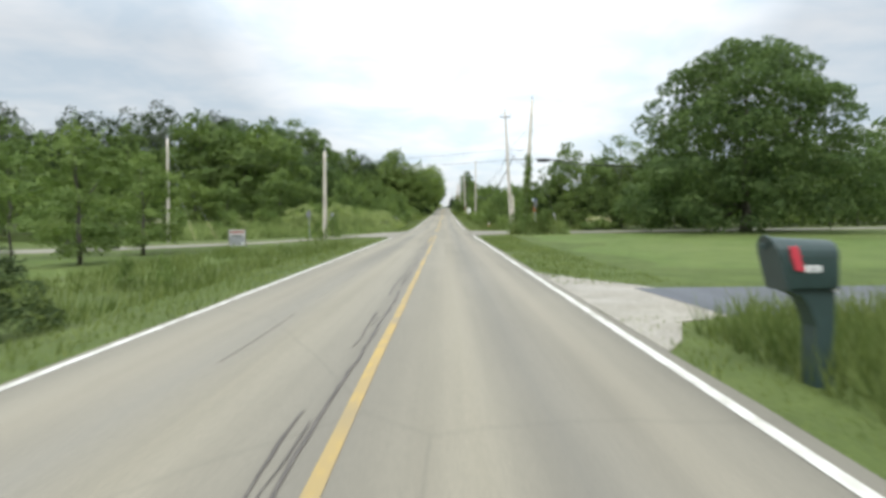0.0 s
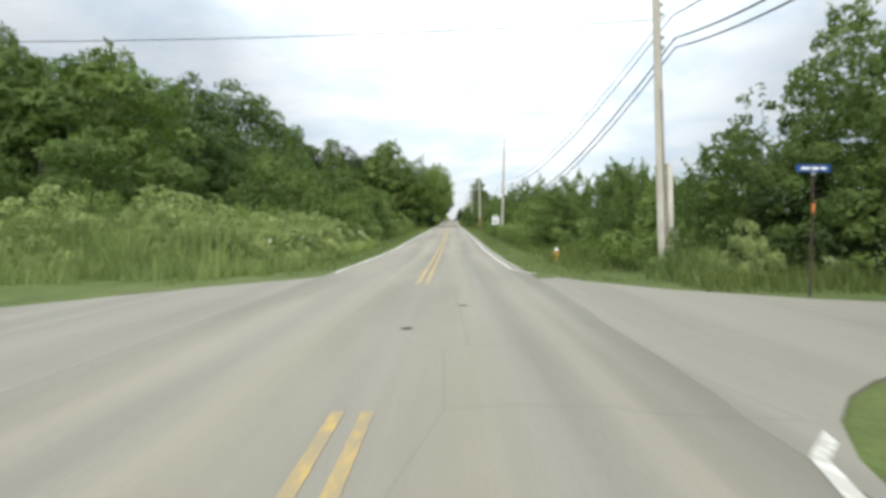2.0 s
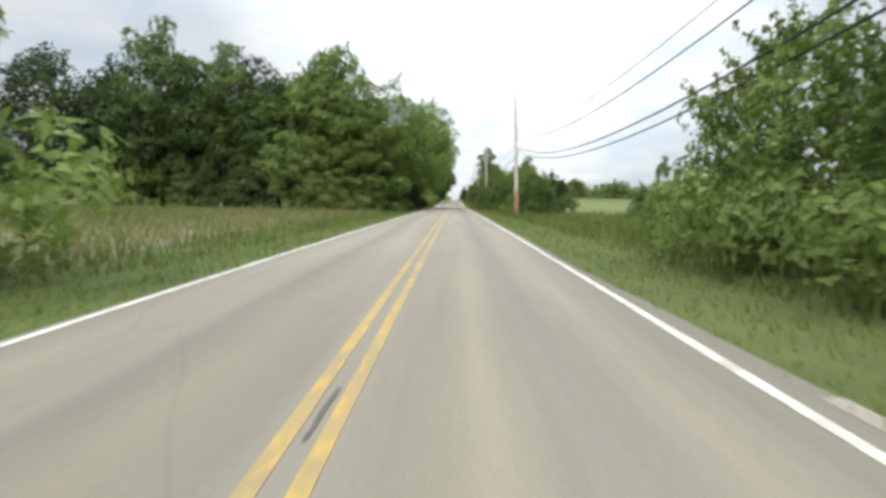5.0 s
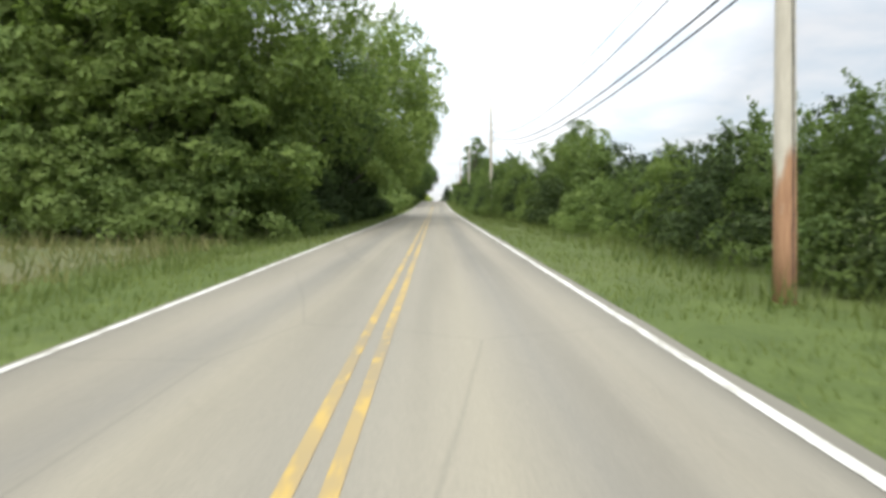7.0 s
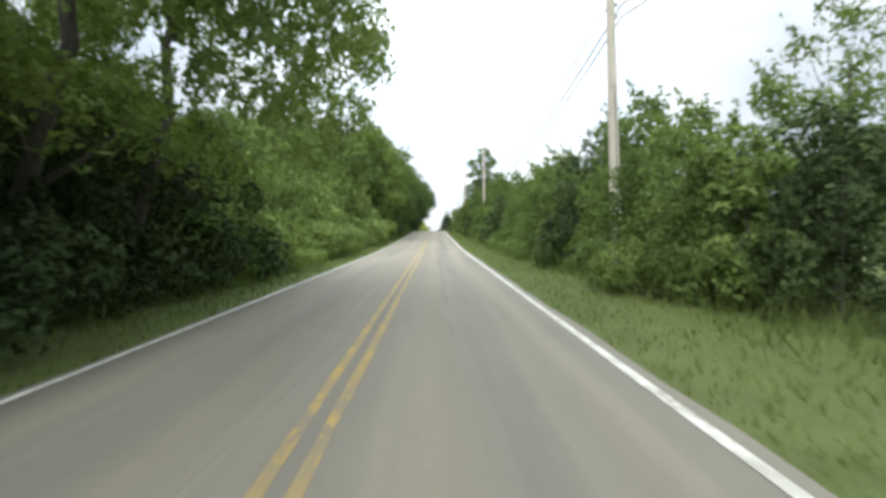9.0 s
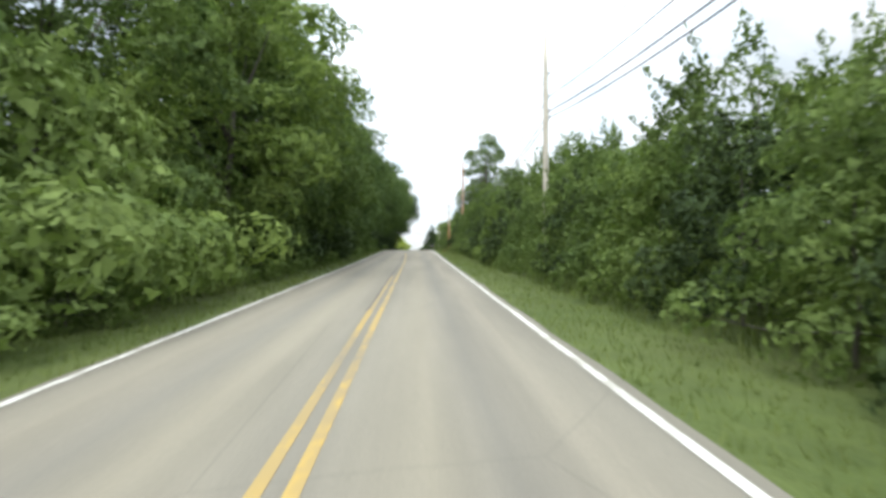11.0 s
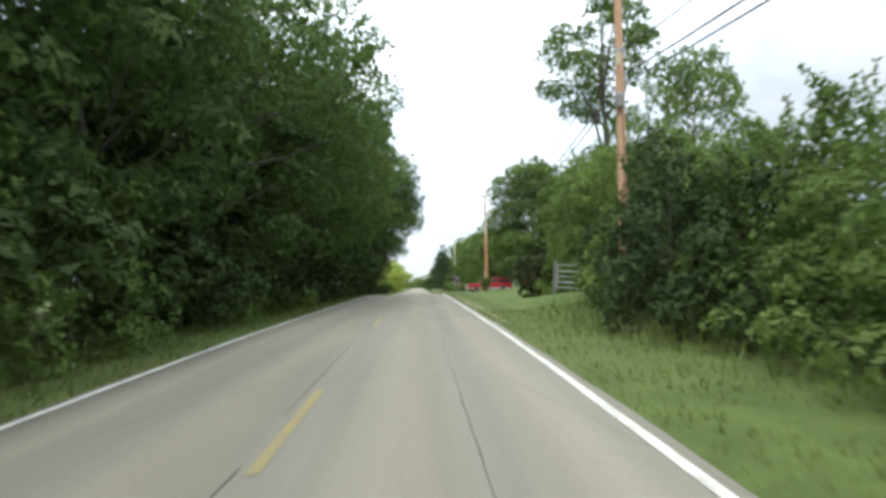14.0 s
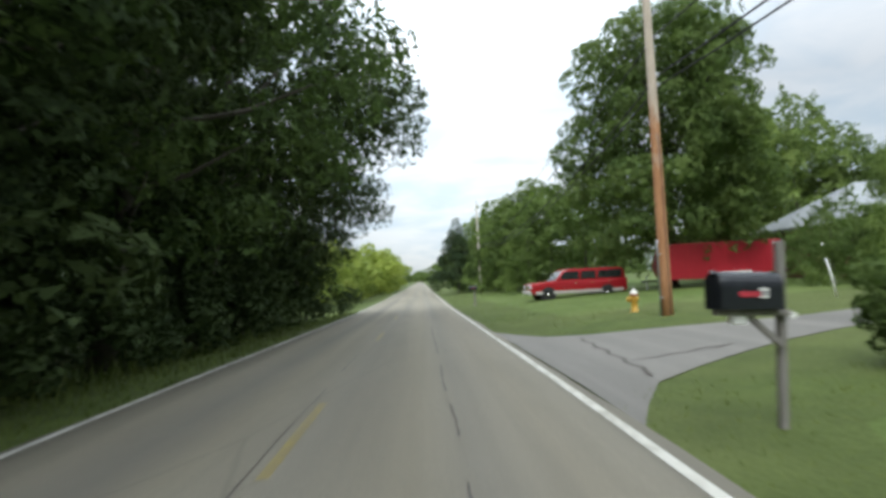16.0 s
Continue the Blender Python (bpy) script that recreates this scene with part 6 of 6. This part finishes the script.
def farm_gate(a, b, h):
    a, b = Vector((*a, 0)), Vector((*b, 0))
    z = ground_z(a.x, a.y)
    d = b - a
    w = d.length
    root = thing("farm_gate", pose(a.x, a.y, z + 0.12, 0, 3.5, math.degrees(math.atan2(d.y, d.x))), "sagging galvanised tubular farm gate between bushes", "gate")
    for k, zz in enumerate((0.18, 0.45, 0.72, 0.98, h)):
        part("rail", tube([(0, 0, zz), (w, 0, zz)], 0.024, 8), M_STEEL, root)
    for f in (0.0, 0.30, 0.62, 1.0):
        part("upright", box(0.07 if f in (0.0, 1.0) else 0.055, 0.03, h - 0.14, (w * f, -0.02, (h + 0.18) / 2 + 0.01), 0.006), M_STEEL, root)
    for k in (0.4, 1.0):
        part("hinge", box(0.12, 0.04, 0.05, (-0.06, 0, k), 0.006), M_STEEL, root)
    part("hinge_post", tube([(-0.14, 0, -0.4), (-0.14, 0, h + 0.2)], 0.07, 10), M_POST, root, "grey timber post")
    part("latch_post", tube([(w + 0.14, 0, -0.4), (w + 0.14, 0, h + 0.2)], 0.07, 10), M_POST, root, "grey timber post")


farm_gate((7.7, 341.6), (11.0, 338.6), 1.28)

# ------------------------------------------------------------------ the red van, the trailer and the house


def wheel(root, x, y, r, w, side):
    tyre = part("tyre", lathe([(r * 0.62, -w / 2), (r * 0.93, -w / 2), (r, -w * 0.3), (r, w * 0.3), (r * 0.93, w / 2), (r * 0.62, w / 2)], 22, None, (x, y, r), "y"), M_TYRE, root, "black tyre", True)
    part("rim", lathe([(r * 0.62, -0.04), (r * 0.5, 0.0), (r * 0.2, 0.02), (r * 0.12, 0.04)] if side > 0 else [(r * 0.12, -0.04), (r * 0.2, -0.02), (r * 0.5, 0.0), (r * 0.62, 0.04)], 16, None, (x, y + side * w * 0.42, r), "y"), M_CHROME, tyre, "bright alloy rim")


def van(x, y, turn):
    """A long sport-utility wagon; its front looks down -x."""
    root = thing("parked_van", pose(x, y, ground_z(x, y) + 0.0, 0, 0, turn), "dark red sport utility wagon parked on the grass", "van")
    L, W = 5.9, 2.0
    side = [(0.0, 0.55), (0.02, 0.95), (0.12, 1.08), (1.35, 1.18), (1.5, 1.2), (L - 0.05, 1.2), (L, 1.1), (L, 0.5), (L - 0.1, 0.42), (0.12, 0.42)]
    part("body", prism(side, W, "y", (0, 0, 0), 0.06, 3), M_CAR, root, "dark red lower body", True)
    cabin = [(1.42, 1.16), (2.05, 1.78), (2.3, 1.86), (L - 0.35, 1.86), (L - 0.12, 1.75), (L - 0.02, 1.16)]
    part("cabin", prism(cabin, W - 0.16, "y", (0, 0, 0), 0.07, 3), M_CAR, root, "", True)
    part("windscreen", prism([(1.50, 1.2), (2.03, 1.73), (2.06, 1.73), (1.56, 1.2)], W - 0.34, "y", (-0.035, 0, 0.012)), M_GLASS, root, "tinted windscreen")
    for s in (-1, 1):
        for a, b in ((2.0, 2.95), (3.05, 4.0), (4.1, 5.6)):
            out2 = [(a + (0.0 if a > 2.1 else -0.28), 1.24), (a + 0.06, 1.72), (b, 1.72), (b, 1.24)]
            part("side_window", prism(out2, 0.02, "y", (0, s * (W / 2 - 0.078), 0)), M_GLASS, root, "tinted window")
        part("lower_cladding", box(L - 0.5, 0.03, 0.17, (L / 2, s * (W / 2 + 0.005), 0.52), 0.01), M_SILL, root, "silver lower cladding")
        part("mirror", box(0.12, 0.2, 0.17, (1.75, s * (W / 2 + 0.1), 1.28), 0.03), M_CAR, root)
        part("headlight", box(0.06, 0.36, 0.2, (0.02, s * 0.74, 0.88), 0.02), M_LAMP, root, "clear headlight")
        for px in (1.02, L - 1.25):
            part("wheel_arch", lathe([(0.47, -0.02), (0.47, 0.02)], 22, None, (px, s * (W / 2 - 0.005), 0.40), "y"), M_BLACK, root)
            wheel(root, px, s * (W / 2 - 0.1), 0.385, 0.25, s)
        for px in (2.0, 3.0, 4.05):
            part("door_handle", box(0.18, 0.03, 0.035, (px + 0.75, s * (W / 2 + 0.012), 1.06), 0.008), M_CHROME, root)
        part("tail_light", box(0.05, 0.14, 0.42, (L, s * 0.88, 1.0), 0.01), M_FLAG, root)
    part("grille", box(0.05, 1.0, 0.26, (0.0, 0, 0.86), 0.015), M_CHROME, root, "bright grille")
    part("bumper", box(0.2, W - 0.06, 0.22, (0.0, 0, 0.55), 0.05), M_SILL, root, "silver bumper")
    part("roof_rack", box(2.4, 1.3, 0.04, (3.9, 0, 1.9), 0.015), M_BLACK, root)


van(7.5, 396.4, 4)


def trailer(x, y, turn):
    """An enclosed cargo trailer; its rear doors face +x."""
    root = thing("cargo_trailer", pose(x, y, ground_z(x, y), 0, 0, turn), "bright red enclosed cargo trailer on the lawn", "trailer")
    L, W = 6.2, 2.3
    part("body", prism([(0, 0.5), (-0.35, 1.2), (0, 2.35), (0.15, 2.5), (L - 0.05, 2.5), (L, 2.42), (L, 0.5)], W, "y", (0, 0, 0), 0.04), M_TRAILER, root, "bright red panelled body")
    for k in range(1, 6):
        for s in (-1, 1):
            part("seam", box(0.012, 0.006, 1.9, (k * L / 6, s * (W / 2 + 0.002), 1.5)), M_RED, root)
    for s in (-1, 1):
        part("fender", prism([(2.6, 0.45), (2.75, 0.84), (4.35, 0.84), (4.5, 0.45), (4.42, 0.45), (4.28, 0.77), (2.82, 0.77), (2.68, 0.45)], 0.26, "y", (0, s * (W / 2 + 0.10), 0)), M_TRIM, root, "white fender")
        for px in (3.12, 3.98):
            wheel(root, px, s * (W / 2 + 0.09), 0.34, 0.2, s)
        part("marker_light", box(0.16, 0.03, 0.14, (L - 0.45, s * (W / 2 + 0.01), 2.3), 0.01), M_SIGN, root)
        part("corner_trim", box(0.05, 0.05, 1.95, (L - 0.01, s * (W / 2 - 0.01), 1.48), 0.01), M_STEEL, root)
    for s in (-1, 1):
        part("rear_door", box(0.03, W / 2 - 0.08, 1.8, (L + 0.012, s * (W / 4), 1.45), 0.008), M_TRAILER, root)
    part("tongue", tube([(-0.2, 0, 0.5), (-1.3, 0, 0.46)], 0.06, 8), M_BLACK, root)
    part("jack", tube([(-1.0, 0, 0.0), (-1.0, 0, 0.8)], 0.035, 8), M_STEEL, root)


trailer(15.0, 394.0, -4)


def house(x, y, turn):
    root = thing("house", pose(x, y, ground_z(x, y), 0, 0, turn), "low brown brick house with a pale grey roof", "house")
    L, D, H = 24.0, 9.0, 2.95
    t = 0.25
    wins = [(1.6, 3.2), (6.0, 8.2), (10.4, 12.2), (15.0, 17.2), (20.0, 22.0)]
    # front wall in pieces round its windows
    spans, last = [], 0.0
    for a, b in wins:
        spans.append((last, a, 0, H)); spans.append((a, b, 0, 0.95)); spans.append((a, b, 2.15, H)); last = b
    spans.append((last, L, 0, H))
    bm = bmesh.new()
    for a, b, z0, z1 in spans:
        box(b - a, t, z1 - z0, ((a + b) / 2, t / 2, (z0 + z1) / 2), 0, 1, bm)
    box(L, t, H, (L / 2, D - t / 2, H / 2), 0, 1, bm)
    box(t, D - 2 * t, H, (t / 2, D / 2, H / 2), 0, 1, bm)
    box(t, D - 2 * t, H, (L - t / 2, D / 2, H / 2), 0, 1, bm)
    part("wall", bm, M_BRICK, root, "brown brick wall")
    for a, b in wins:
        w = part("window", box(b - a, 0.02, 1.2, ((a + b) / 2, 0.14, 1.55)), M_GLASS, root, "dark window pane")
        for xx in (a + 0.03, (a + b) / 2, b - 0.03):
            part("frame", box(0.06, 0.05, 1.2, (xx, 0.11, 1.55), 0.005), M_TRIM, w)
        part("sill", box(b - a + 0.1, 0.12, 0.06, ((a + b) / 2, -0.02, 0.93), 0.01), M_TRIM, w)
    o = 0.7
    v = [(-o, -o, H), (L + o, -o, H), (L + o, D + o, H), (-o, D + o, H), (3.2, D / 2, H + 2.5), (L - 3.2, D / 2, H + 2.5)]
    v += [(a, b, c - 0.14) for a, b, c in v[:4]]
    f = [(0, 1, 5, 4), (1, 2, 5), (2, 3, 4, 5), (3, 0, 4), (0, 6, 7, 1), (1, 7, 8, 2), (2, 8, 9, 3), (3, 9, 6, 0), (6, 9, 8, 7)]
    polys("roof", v, f, M_ROOF, root, "pale grey hipped shingle roof")
    part("chimney", box(0.7, 0.7, 1.5, (L * 0.36, D * 0.5, H + 2.75), 0.02), M_TRIM, root, "pale chimney")
    for s, yy in ((0, -o - 0.05), (0, D + o + 0.05)):
        part("gutter", box(L + 2 * o, 0.1, 0.12, (L / 2, yy, H - 0.03), 0.02), M_TRIM, root, "white gutter")
    part("downspout", tube([(L * 0.30, -0.06, 0.1), (L * 0.30, -0.06, H - 0.1)], 0.04, 8), M_TRIM, root)


house(23.4, 390.0, -3)
